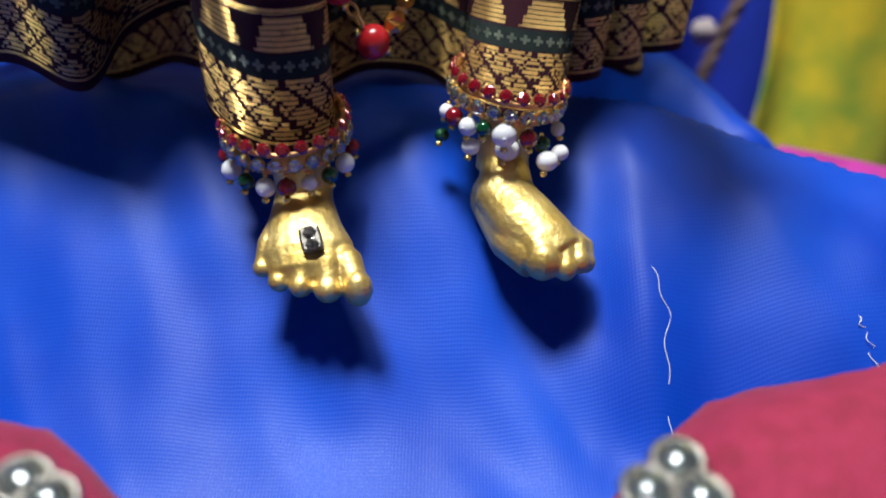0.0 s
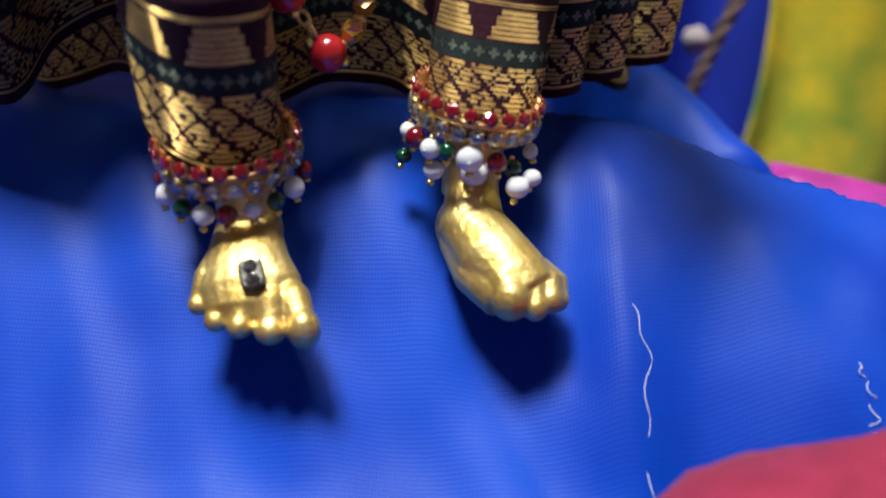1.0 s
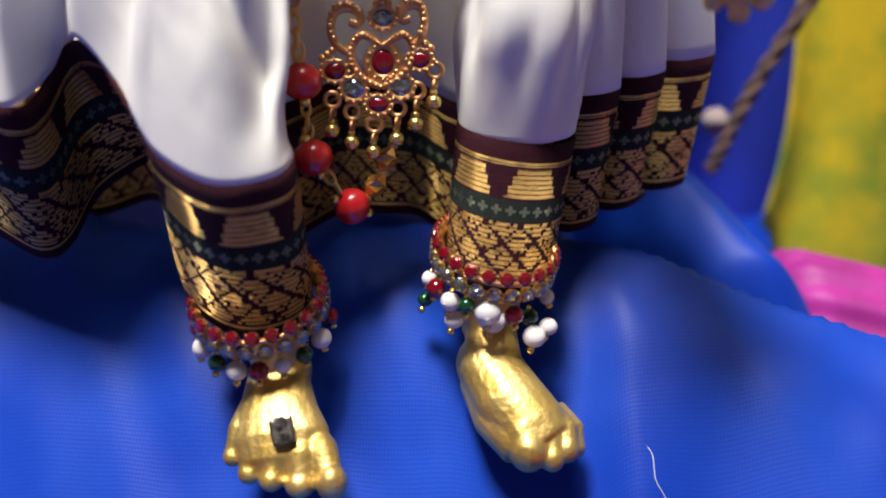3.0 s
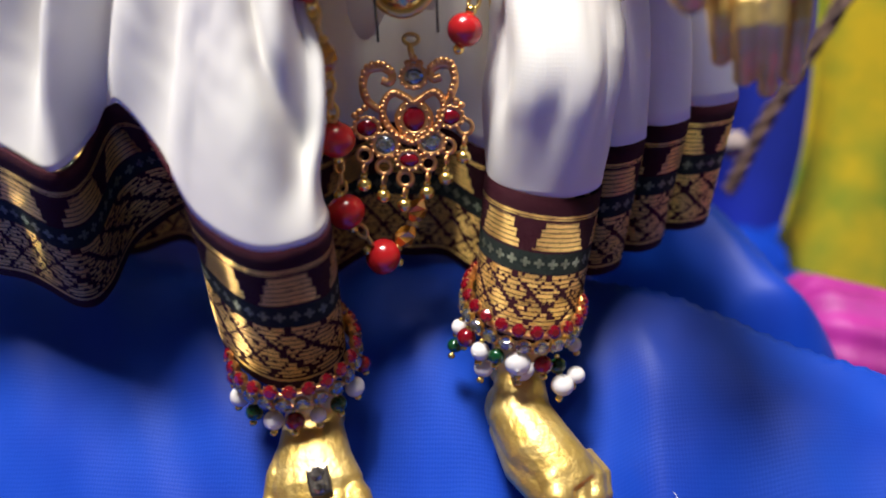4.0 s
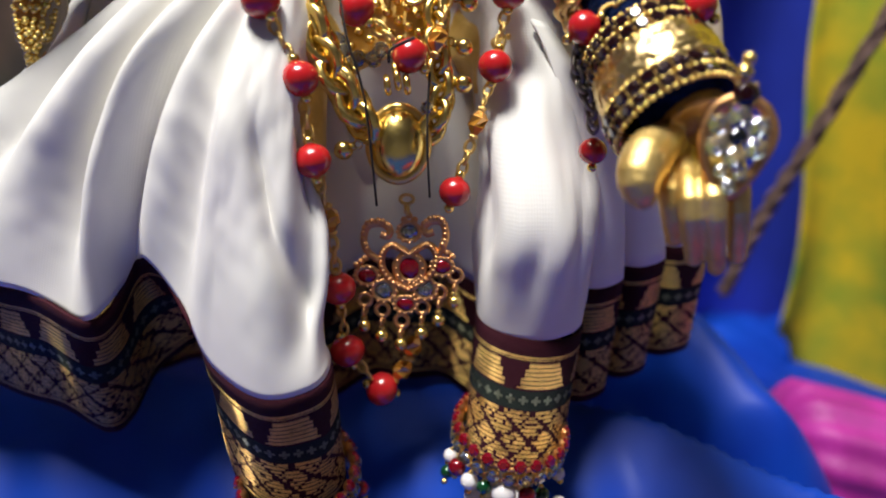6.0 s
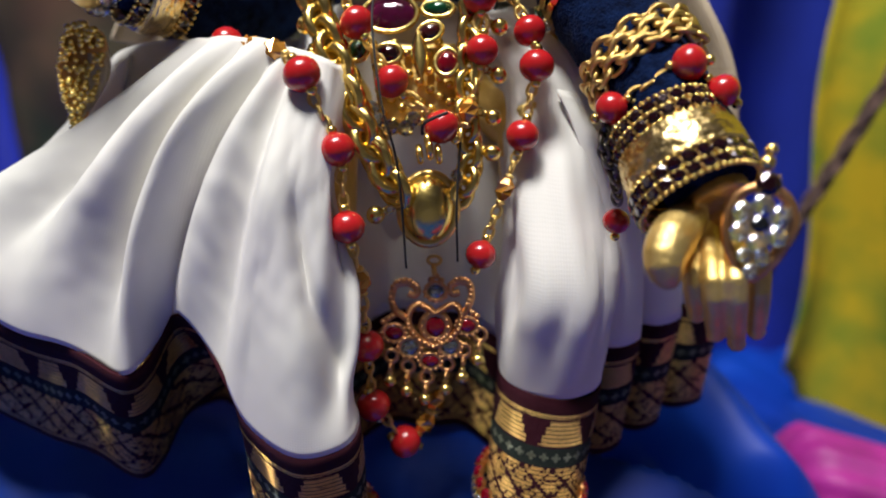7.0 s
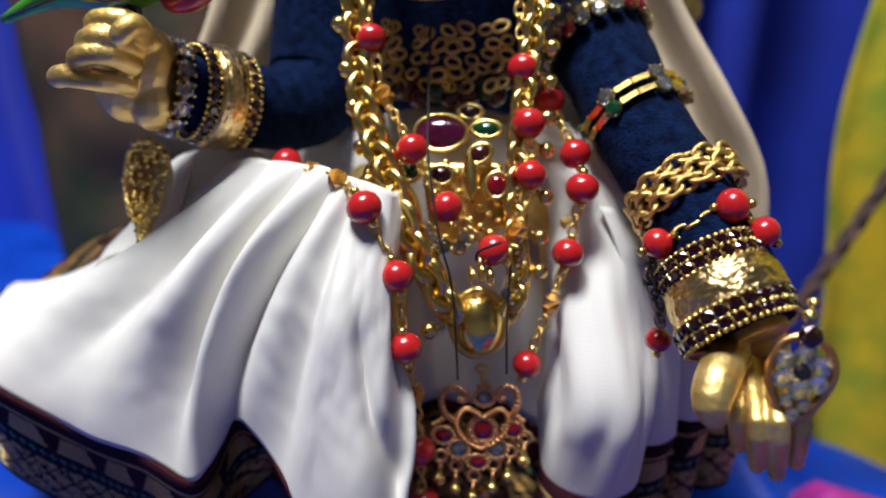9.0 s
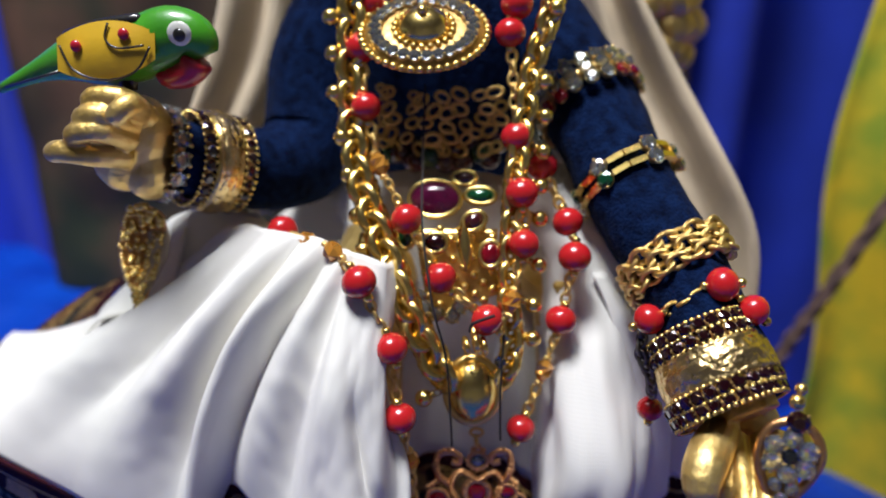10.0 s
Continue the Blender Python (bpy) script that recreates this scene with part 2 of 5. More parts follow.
class Geo:
    def __init__(self):
        self.v, self.f, self.m, self.t = [], [], [], []

    def grid(self, rows, close=False, mat=0, uv=None):
        n, k = len(rows[0]), len(self.v)
        for i, row in enumerate(rows):
            for j, p in enumerate(row):
                self.v.append(tuple(p))
                self.t.append(uv(i, j) if uv else (0.0, 0.0))
        for i in range(len(rows) - 1):
            for j in range(n if close else n - 1):
                a, b = k + i * n + j, k + i * n + (j + 1) % n
                self.f.append((a, b, b + n, a + n))
                self.m.append(mat)
        return k

    def fan(self, ring, mat=0, flip=False):
        self.f.append(tuple(ring[::-1] if flip else ring))
        self.m.append(mat)

    def tube(self, pts, radii, n=10, mat=0, flat=1.0, up=(0, 0, 1)):
        pts = [Vector(p) for p in pts]
        if isinstance(radii, (int, float)):
            radii = [radii] * len(pts)
        rows, side = [], None
        for i, p in enumerate(pts):
            d = (pts[min(i + 1, len(pts) - 1)] - pts[max(i - 1, 0)]).normalized()
            if side is None:
                side = d.cross(Vector(up))
                if side.length < 0.1:
                    side = d.cross(Vector((1, 0.2, 0)))
            side = (side - d * side.dot(d)).normalized()
            other = d.cross(side)
            rows.append([p + side * (radii[i] * math.cos(a)) + other * (radii[i] * flat * math.sin(a)) for a in (2 * math.pi * j / n for j in range(n))])
        k = self.grid(rows, True, mat)
        self.fan(list(range(k, k + n)), mat, True)
        e = k + (len(pts) - 1) * n
        self.fan(list(range(e, e + n)), mat)

    def ball(self, c, r, n=12, k=8, mat=0, turn=None):
        r = (r, r, r) if isinstance(r, (int, float)) else r
        c = Vector(c)
        rows = []
        for i in range(k + 1):
            th = math.pi * min(max(i / k, 0.02), 0.98)
            row = []
            for j in range(n):
                ph = 2 * math.pi * j / n
                p = Vector((r[0] * math.sin(th) * math.cos(ph), r[1] * math.sin(th) * math.sin(ph), r[2] * math.cos(th)))
                row.append(c + (turn @ p if turn else p))
            rows.append(row)
        a = self.grid(rows, True, mat)
        self.fan(list(range(a, a + n)), mat)
        self.fan(list(range(a + k * n, a + k * n + n)), mat, True)

    def ring(self, c, R, r, turn=None, n=16, k=6, mat=0, oval=1.0):
        c = Vector(c)
        rows = []
        for i in range(n + 1):
            a = 2 * math.pi * i / n
            row = []
            for j in range(k):
                b = 2 * math.pi * j / k
                p = Vector(((R + r * math.cos(b)) * math.cos(a), (R * oval + r * math.cos(b)) * math.sin(a), r * math.sin(b)))
                row.append(c + (turn @ p if turn else p))
            rows.append(row)
        self.grid(rows, True, mat)

    def gem(self, c, r, h, turn=None, n=8, mat=0, oval=1.0):
        """A cut stone: girdle, crown and table, facing +z."""
        c = Vector(c)
        rows = []
        for rr, z, off in ((0.05, -0.7, 0), (1.0, 0.0, 0), (0.92, 0.25, 0.0), (0.52, 0.75, 0.5)):
            rows.append([c + (turn or Matrix.Identity(3)) @ Vector((r * rr * math.cos(2 * math.pi * (j + off) / n), r * oval * rr * math.sin(2 * math.pi * (j + off) / n), h * z)) for j in range(n)])
        k = self.grid(rows, True, mat)
        self.fan(list(range(k + 3 * n, k + 4 * n)), mat)

    def mesh(self, name, mats, smooth=True):
        me = bpy.data.meshes.new(name)
        me.from_pydata(self.v, [], self.f)
        for m in mats if isinstance(mats, (list, tuple)) else [mats]:
            me.materials.append(m)
        me.polygons.foreach_set("material_index", self.m)
        me.polygons.foreach_set("use_smooth", [smooth] * len(self.f))
        layer = me.uv_layers.new(name="UVMap")
        idx = np.empty(len(me.loops), dtype=np.int32)
        me.loops.foreach_get("vertex_index", idx)
        layer.data.foreach_set("uv", np.array(self.t, dtype=np.float32)[idx].ravel())
        me.update()
        return me


def thing(name, base, label, category, group="", kind=""):
    ob = new(name)
    ob.empty_display_size = 0.01
    ob.location = base
    WORLD[ob] = Matrix.Translation(base)
    return tagged(ob, label, category, group, kind)


def place(name, me, m, parent, label=""):
    ob = new(name, me)
    ob.parent = parent
    ob.matrix_parent_inverse = WORLD[parent].inverted()
    ob.matrix_basis = m
    WORLD[ob] = m.copy()
    return tagged(ob, label) if label else ob


def part(name, geo, mats, parent, label="", smooth=True):
    return place(name, geo.mesh(name, mats, smooth), Matrix.Identity(4), parent, label)


def solo(name, geo, mats, label, category, group="", kind="", smooth=True):
    ob = new(name, geo.mesh(name, mats, smooth))
    WORLD[ob] = Matrix.Identity(4)
    return tagged(ob, label, category, group, kind)


def thicken(ob, t, offset=1.0):
    s = ob.modifiers.new("thickness", "SOLIDIFY")
    s.thickness, s.offset = t, offset
    return ob


def curve(pts, n):
    """n + 1 points on a smooth line through pts, evenly spaced in their parameter."""
    pts = [Vector(p) for p in pts]
    out = []
    for i in range(n + 1):
        s = i / n * (len(pts) - 1)
        k = min(int(s), len(pts) - 2)
        f = s - k
        a, b, c, d = pts[max(k - 1, 0)], pts[k], pts[k + 1], pts[min(k + 2, len(pts) - 1)]
        out.append(0.5 * ((2 * b) + (c - a) * f + (2 * a - 5 * b + 4 * c - d) * f * f + (3 * b - a - 3 * c + d) * f ** 3))
    return out


def even(pts, step):
    """Points a step apart along the smooth line through pts."""
    fine = curve(pts, 60 * len(pts))
    out, left = [fine[0]], step
    for a, b in zip(fine, fine[1:]):
        d = (b - a).length
        while d > 0 and left <= d:
            out.append(a.lerp(b, left / d))
            left += step
        left -= d
    return out


def facing(direction, up=(0, 0, 1)):
    """A turn whose z looks along direction."""
    z = Vector(direction).normalized()
    x = Vector(up).cross(z)
    if x.length < 0.05:
        x = Vector((1, 0, 0)).cross(z)
    x.normalize()
    return Matrix((x, z.cross(x), z)).transposed()


def spot(p, turn=None, s=1.0):
    m = Matrix.Translation(p)
    if turn is not None:
        m = m @ turn.to_4x4()
    return m @ Matrix.Scale(s, 4)


def smooth01(x):
    x = min(max(x, 0.0), 1.0)
    return x * x * (3 - 2 * x)


def wob(x, y, z, s):
    return noise.noise(Vector((x * s, y * s, z * s)))


# shared small pieces
def unit_bead(mat):
    g = Geo()
    g.ball((0, 0, 0), (1, 1, 0.92), 16, 10)
    return g.mesh("bead", mat)


def unit_link(mat, r=0.28, oval=0.68):
    g = Geo()
    g.ring((0, 0, 0), 1.0, r, None, 14, 6, 0, oval)
    return g.mesh("link", mat)


def unit_stone(mat, setting):
    """A round cut stone in a small cup with four prongs."""
    g = Geo()
    g.gem((0, 0, 0.3), 0.98, 0.62, None, 8, 0)
    rows = [[(r * math.cos(2 * math.pi * j / 10), r * math.sin(2 * math.pi * j / 10), z) for j in range(10)] for r, z in ((0.55, -0.6), (0.9, -0.1), (0.94, 0.2), (0.84, 0.21))]
    g.grid(rows, True, 1)
    for j in range(4):
        a = math.pi / 4 + j * math.pi / 2
        g.ball((0.92 * math.cos(a), 0.92 * math.sin(a), 0.42), 0.17, 6, 4, 1)
    return g.mesh("stone", [mat, setting], False)


BEAD_CORAL, BEAD_GOLD, BEAD_PEARL = unit_bead(CORAL), unit_bead(GOLD_BRIGHT), unit_bead(PEARL)
BEAD_GREEN, BEAD_RED, BEAD_SMOKE = unit_bead(GREEN), unit_bead(RUBY), unit_bead(SHADE_RED)
LINK, LINK_BRIGHT, LINK_ROSE, LINK_SILVER = unit_link(GOLD), unit_link(GOLD_BRIGHT, 0.38, 0.78), unit_link(GOLD_ROSE), unit_link(SILVER)
STONE_RED, STONE_CLEAR, STONE_GARNET = unit_stone(RUBY, GOLD_ROSE), unit_stone(CRYSTAL, GOLD), unit_stone(GARNET, GOLD_DARK)
STONE_PALE, STONE_DARK = unit_stone(PALE, SILVER), unit_stone(ONYX, SILVER)
STONE_GREEN, STONE_TEAL = unit_stone(GREEN, GOLD), unit_stone(TEAL, GOLD)


def drop_bead():
    g = Geo()
    g.ball((0, 0, 0), (1, 1, 1), 14, 9)
    g.ball((0, 0, 1.05), (0.5, 0.5, 0.3), 10, 5)
    g.ring((0, 0, 1.6), 0.42, 0.14, facing((1, 0, 0)), 10, 5)
    return g.mesh("ball", GOLD_BRIGHT)


def faceted():
    g = Geo()
    rows = [[(r * math.cos(2 * math.pi * (j + o) / 6), r * math.sin(2 * math.pi * (j + o) / 6), z) for j in range(6)] for r, z, o in ((0.3, -1.2, 0), (0.9, -0.5, 0), (0.9, 0.4, 0.5), (0.3, 1.2, 0))]
    g.grid(rows, True, 0)
    g.ball((0, 0, 1.3), (0.5, 0.5, 0.3), 8, 4, 1)
    g.ball((0, 0, -1.3), (0.5, 0.5, 0.3), 8, 4, 1)
    return g.mesh("crystal_bead", [AMBER, GOLD], False)


DROP, FACET, BEAD_ROSE = drop_bead(), faceted(), unit_bead(GOLD_ROSE)


def chain(parent, pts, size, me, spacing=1.25, name="link", twist=1.0):
    """Curb links of half-length size laid along the line through pts."""
    line = even(pts, size * spacing)
    for i in range(len(line) - 1):
        d = line[i + 1] - line[i]
        base = facing((0, -1, 0.35), d)
        ang = math.atan2(d.dot(base.col[1]), d.dot(base.col[0]))
        t = base @ Matrix.Rotation(ang, 3, "Z") @ Matrix.Rotation((0.75 if i % 2 else -0.75) * twist, 3, "X")
        place(name, me, spot(line[i], t, size), parent)


def string(parent, pts, r, mat, name="cord"):
    g = Geo()
    line = curve(pts, 10 * len(pts))
    g.tube(line, r, 6)
    return part(name, g, mat, parent)


def bead_strand(parent, beads, size, bead_me, link_me, crystals=()):
    """Beads at given points, joined by wire loops and small links."""
    for i, p in enumerate(beads):
        p = Vector(p)
        d = Vector(beads[min(i + 1, len(beads) - 1)]) - Vector(beads[max(i - 1, 0)])
        t = facing(d, (0.3, 1, 0.1))
        if i in crystals:
            place("crystal_bead", FACET, spot(p, t, size * 0.62), parent, "faceted amber crystal bead")
        else:
            bead = place("coral_bead", bead_me, spot(p, t, size * random.uniform(0.94, 1.05)), parent)
            for s in (-1, 1):
                place("gold_cap", BEAD_GOLD, spot(p + t.col[2] * (s * size * 1.02), t, size * 0.3), bead)
    for a, b in zip(beads, beads[1:]):
        a, b = Vector(a), Vector(b)
        gap = (b - a).length - 2.2 * size
        if gap <= 0.0006:
            continue
        k = max(1, round(gap / 0.0022))
        d = (b - a).normalized()
        for j in range(k):
            p = a + d * (size * 1.1 + gap * (j + 0.5) / k)
            t = facing((0, -1, 0.3), d) @ Matrix.Rotation(math.pi / 2, 3, "Z") @ Matrix.Rotation(1.2 if j % 2 else 0.2, 3, "X")
            place("link", link_me, spot(p, t, gap / k * 0.62), parent)


# ---- setting ----
def room():
    for name, label, lo, hi, mat in (
        ("floor", "grey stone floor of the room", (-1.6, -1.6, -0.80), (1.6, 1.6, -0.75), STONE),
        ("ceiling", "plain pale ceiling of the room", (-1.6, -1.6, 1.6), (1.6, 1.6, 1.65), WALL),
        ("wall_north", "plain cream wall behind the curtain", (-1.6, 1.6, -0.75), (1.6, 1.65, 1.6), WALL),
        ("wall_south", "plain cream wall of the room", (-1.6, -1.65, -0.75), (1.6, -1.6, 1.6), WALL),
        ("wall_west", "plain cream wall of the room", (-1.65, -1.65, -0.75), (-1.6, 1.65, 1.6), WALL),
        ("wall_east", "plain cream wall of the room", (1.6, -1.65, -0.75), (1.65, 1.65, 1.6), WALL)):
        g = Geo()
        c = [(x, y, z) for z in (lo[2], hi[2]) for y in (lo[1], hi[1]) for x in (lo[0], hi[0])]
        g.v, g.t = c, [(0, 0)] * 8
        g.f = [(0, 2, 3, 1), (4, 5, 7, 6), (0, 1, 5, 4), (2, 6, 7, 3), (0, 4, 6, 2), (1, 3, 7, 5)]
        g.m = [0] * 6
        solo(name, g, mat, label, name.split("_")[0], kind="structure", smooth=False)


def cloth_z(x, y):
    """Height of the blue satin: a seat behind, a slope under the feet, a low front, a ridge on one side."""
    z = -0.006 + 0.056 * smooth01((y - 0.093) / 0.088)
    # rounded ridge that runs from behind the far foot to the outer side, low ground before it, a hollow behind it
    w = smooth01((x - 0.042) / 0.012)
    if w > 0:
        cy, cz = 0.1698 - 0.37 * (x - 0.0539), 0.0492 - 0.176 * (x - 0.0539)
        xe = max(0.07 + (0.245 - y) / 1.73, 0.072)
        ze = 0.055 - 0.63 * (xe - 0.07)
        if y < cy:
            low = -0.004 + 0.026 * smooth01((x - 0.052) / 0.055) * smooth01((y - 0.095) / 0.05)
            side = cz - (cy - y) * 0.26 - 11.0 * (cy - y) ** 2
            side = low + math.log1p(math.exp(min(30.0, (side - low) / 0.003))) * 0.003
        else:
            side = cz - 0.036 * smooth01((y - cy) / 0.014) + 0.007 * math.exp(-((x - 0.068 - 0.5 * (0.20 - y)) / 0.005) ** 2)
            d = x - xe
            lip = ze - (0.35 * d + 1.9 * (math.sqrt(d * d + 0.0001) - 0.010)) - 0.035 * smooth01((0.198 - y) / 0.025)
            fall = side - 1.5 * max(d, 0)
            side = lip + math.log1p(math.exp(max(-30.0, min(30.0, (fall - lip) / 0.0025)))) * 0.0025
            side = max(side, -0.030)
        z = z * (1 - w) + side * w
    # soft folds
    z += 0.0028 * math.exp(-((x - 0.052 + (y - 0.13) * 0.15) / 0.006) ** 2) * smooth01((0.15 - y) / 0.04) * smooth01((y - 0.085) / 0.02)
    z -= 0.003 * math.exp(-((x - 0.066) / 0.008) ** 2) * smooth01((0.15 - y) / 0.03)
    z += 0.0036 * wob(x, y * 0.7, 0.3, 26) + 0.0020 * wob(x * 1.6 + y, y * 0.5 - x * 0.4, 2.3, 45) + 0.0010 * wob(x, y, 4.0, 70)
    z += 0.003 * smooth01((0.12 - y) / 0.05) * math.sin(x * 60 + 0.5)
    return z


def satin_cloth():
    g = Geo()
    nx, ny = 520, 460
    xs = [-0.32 + 0.64 * i / nx for i in range(nx + 1)]
    ys = [-0.18 + 0.57 * j / ny for j in range(ny + 1)]

    def height(x, y):
        z = cloth_z(x, y)
        rim = min(x + 0.32, 0.32 - x, y + 0.18)
        fall = smooth01(rim / 0.05)
        return -0.088 * (1 - fall) + z * fall
    g.grid([[(x, y, height(x, y)) for x in xs] for y in ys], uv=lambda i, j: (xs[j], ys[i]))
    ob = solo("satin_cloth", g, SATIN, "bright blue satin cloth draped in folds over the seat", "cloth", kind="structure")
    thicken(ob, 0.0008, -1.0)


def dais():
    g = Geo()
    for (x0, y0, z0, x1, y1, z1) in ((-0.8, -0.5, -0.75, 0.8, 0.8, -0.09),):
        b = 0.01
        rows = []
        for inset, z in ((0, z0), (0, z1 - b), (b, z1)):
            rows.append([(x0 + inset, y0 + inset, z), (x1 - inset, y0 + inset, z), (x1 - inset, y1 - inset, z), (x0 + inset, y1 - inset, z)])
        k = g.grid(rows, True)
        g.fan([k + 8, k + 9, k + 10, k + 11])
    solo("dais", g, CURTAIN, "cloth-covered dais under the seat, dark blue", "dais", kind="structure", smooth=False)


def curtain():
    g = Geo()
    n, k = 240, 24

    def fold(x, z):
        y = 0.375 + 0.010 * math.sin(x * 42 + 0.6 * math.sin(z * 9)) + 0.004 * math.sin(x * 97 + 1.0)
        y -= 0.020 * smooth01((0.118 - x) / 0.006) * smooth01((x - 0.03) / 0.05)
        return y
    g.grid([[(x, fold(x, z), z) for x in (-0.75 + 1.5 * j / n for j in range(n + 1))] for z in (-0.088 + 0.46 * i / k for i in range(k + 1))],
           uv=lambda i, j: (1.5 * j / n, 0.9 * i / k))
    thicken(solo("backdrop_curtain", g, CURTAIN, "plain blue cloth curtain hanging in folds behind", "curtain", kind="structure"), 0.001)


def yellow_drape():
    g = Geo()
    n, k = 70, 40
    rows = []
    for i in range(k + 1):
        row = []
        for j in range(n + 1):
            s = j / n
            low = -0.012 - 0.030 * smooth01(s / 0.12) + 0.010 * smooth01((s - 0.2) / 0.3)
            z = low + (0.412 - low) * i / k
            x = 0.1480 + 0.225 * s + 0.004 * math.sin(z * 34 + 0.6) * (1 - s)
            row.append((x, 0.322 + 0.010 * math.sin(s * 22 + z * 6) - 0.03 * s, z))
        rows.append(row)
    g.grid(rows, uv=lambda i, j: (0.22 * j / n, 0.5 * i / k))
    thicken(solo("yellow_drape", g, YELLOW, "yellow cloth drape with a blotchy green print", "drape"), 0.001)


def back_panel():
    g = Geo()
    rows = []
    for i in range(31):
        z = 0.045 + 0.25 * i / 30
        rows.append([(-0.197 + 0.282 * j / 40, 0.335 + 0.004 * wob(j * 0.3, i * 0.3, 1, 1) , z + 0.004 * wob(j * 0.2, 3, 2, 1)) for j in range(41)])
    g.grid(rows, uv=lambda i, j: (j * 0.006, i * 0.008))
    thicken(solo("back_panel", g, PANEL, "dark green and brown floral cloth panel behind the statue", "panel"), 0.004)


def crimson_cushion(a, b, r0, r1, label, stones):
    a, b = Vector(a), Vector(b)
    th = thing("cushion", (a + b) / 2 - Vector((0, 0, r1)), label, "cushion", "crimson cushions")
    g = Geo()
    d = (b - a)
    rows = []
    n = 36
    for i in range(n + 1):
        s = i / n
        prof = min(1, s * 5) ** 0.55 if s < 0.2 else 1
        prof *= min(1, (1 - s) * 6) ** 0.5 if s > 0.83 else 1
        r = (r0 + (r1 - r0) * s) * max(prof, 0.22)
        c = a + d * s
        row = []
        for j in range(24):
            ang = 2 * math.pi * j / 24
            rr = r * (1 + 0.03 * math.sin(j * 2.1 + i * 0.4)) + 0.0005 * wob(i, j, 2, 0.7)
            row.append(c + Vector((0, 1.25 * rr * math.cos(ang), rr * math.sin(ang))))
        rows.append(row)
    k = g.grid(rows, True)
    g.fan(list(range(k, k + 24)), 0, True)
    g.fan(list(range(k + n * 24, k + n * 24 + 24)))
    part("cover", g, CRIMSON, th)
    for p in stones:
        g = Geo()
        t = facing((Vector((0.015, 0.015, 0.10)) - Vector(p)) * 0.5 + Vector((0, 0, 0.06)))
        c = Vector(p)
        g.gem(c, 0.0027, 0.0016, t, 12, 0)
        g.ring(c, 0.0028, 0.00045, t, 22, 6, 1)
        for k in range(14):
            a = 2 * math.pi * k / 14
            g.ball(c + t @ Vector((0.0031 * math.cos(a), 0.0031 * math.sin(a), -0.0006)), 0.0005, 6, 4, 1)
        g.grid([[c + t @ Vector((rr * math.cos(2 * math.pi * j / 16), rr * math.sin(2 * math.pi * j / 16), zz)) for j in range(16)] for rr, zz in ((0.0001, -0.0012), (0.0027, -0.0010), (0.0029, -0.0002), (0.0032, -0.0012), (0.0028, -0.0042))], True, 1)
        part("set_stone", g, [CRYSTAL, SILVER], th, "clear stone in an old silver setting")


def magenta_bolster():
    g = Geo()
    pts = curve([(0.110, 0.229, -0.002), (0.145, 0.219, -0.006), (0.185, 0.205, -0.012), (0.25, 0.185, -0.020)], 30)
    rows = []
    for i, p in enumerate(pts):
        r = 0.0235 * min(1.0, (i / 4.0 + 0.04)) ** 0.5
        rows.append([p + Vector((0, r * (1 + 0.035 * math.cos(14 * a)) * math.cos(a), r * (1 + 0.035 * math.cos(14 * a)) * math.sin(a))) for a in (2 * math.pi * j / 84 for j in range(84))])
    k = g.grid(rows, True)
    g.fan(list(range(k, k + 84)), 0, True)
    g.fan(list(range(k + 30 * 84, k + 31 * 84)))
    solo("bolster", g, MAGENTA, "magenta silk bolster with pleated ribs beside the seat", "bolster")


def rope():
    th = thing("hanging_rope", (0.110, 0.28, 0.03), "brown twisted rope hanging in front of the curtain", "rope")
    line = curve([(0.109, 0.28, 0.028), (0.118, 0.28, 0.056), (0.137, 0.28, 0.100), (0.165, 0.28, 0.170), (0.2, 0.28, 0.26)], 140)
    for s in range(3):
        g = Geo()
        pts = []
        for i, p in enumerate(line):
            a = i * 0.30 + s * 2 * math.pi / 3
            pts.append(p + Vector((0.0014 * math.cos(a), 0.0014 * math.sin(a), 0.0006 * math.sin(a))))
        g.tube(pts, 0.0014, 7)
        part("strand", g, ROPE, th)
    g = Geo()
    c = Vector((0.1044, 0.2700, 0.0484))
    rows = []
    for i in range(13):
        t = math.pi * min(max(i / 12, .03), .97)
        rows.append([c + Vector((math.sin(t) * math.cos(a) * 0.0045, math.sin(t) * math.sin(a) * 0.004, math.cos(t) * 0.0045)) * (1 + 0.25 * wob(math.cos(a) * 2, math.sin(a) * 2, i * 0.5, 1)) for a in (2 * math.pi * j / 18 for j in range(18))])
    g.grid(rows, True)
    part("tuft", g, TUFT, th, "pale frayed cotton tuft")


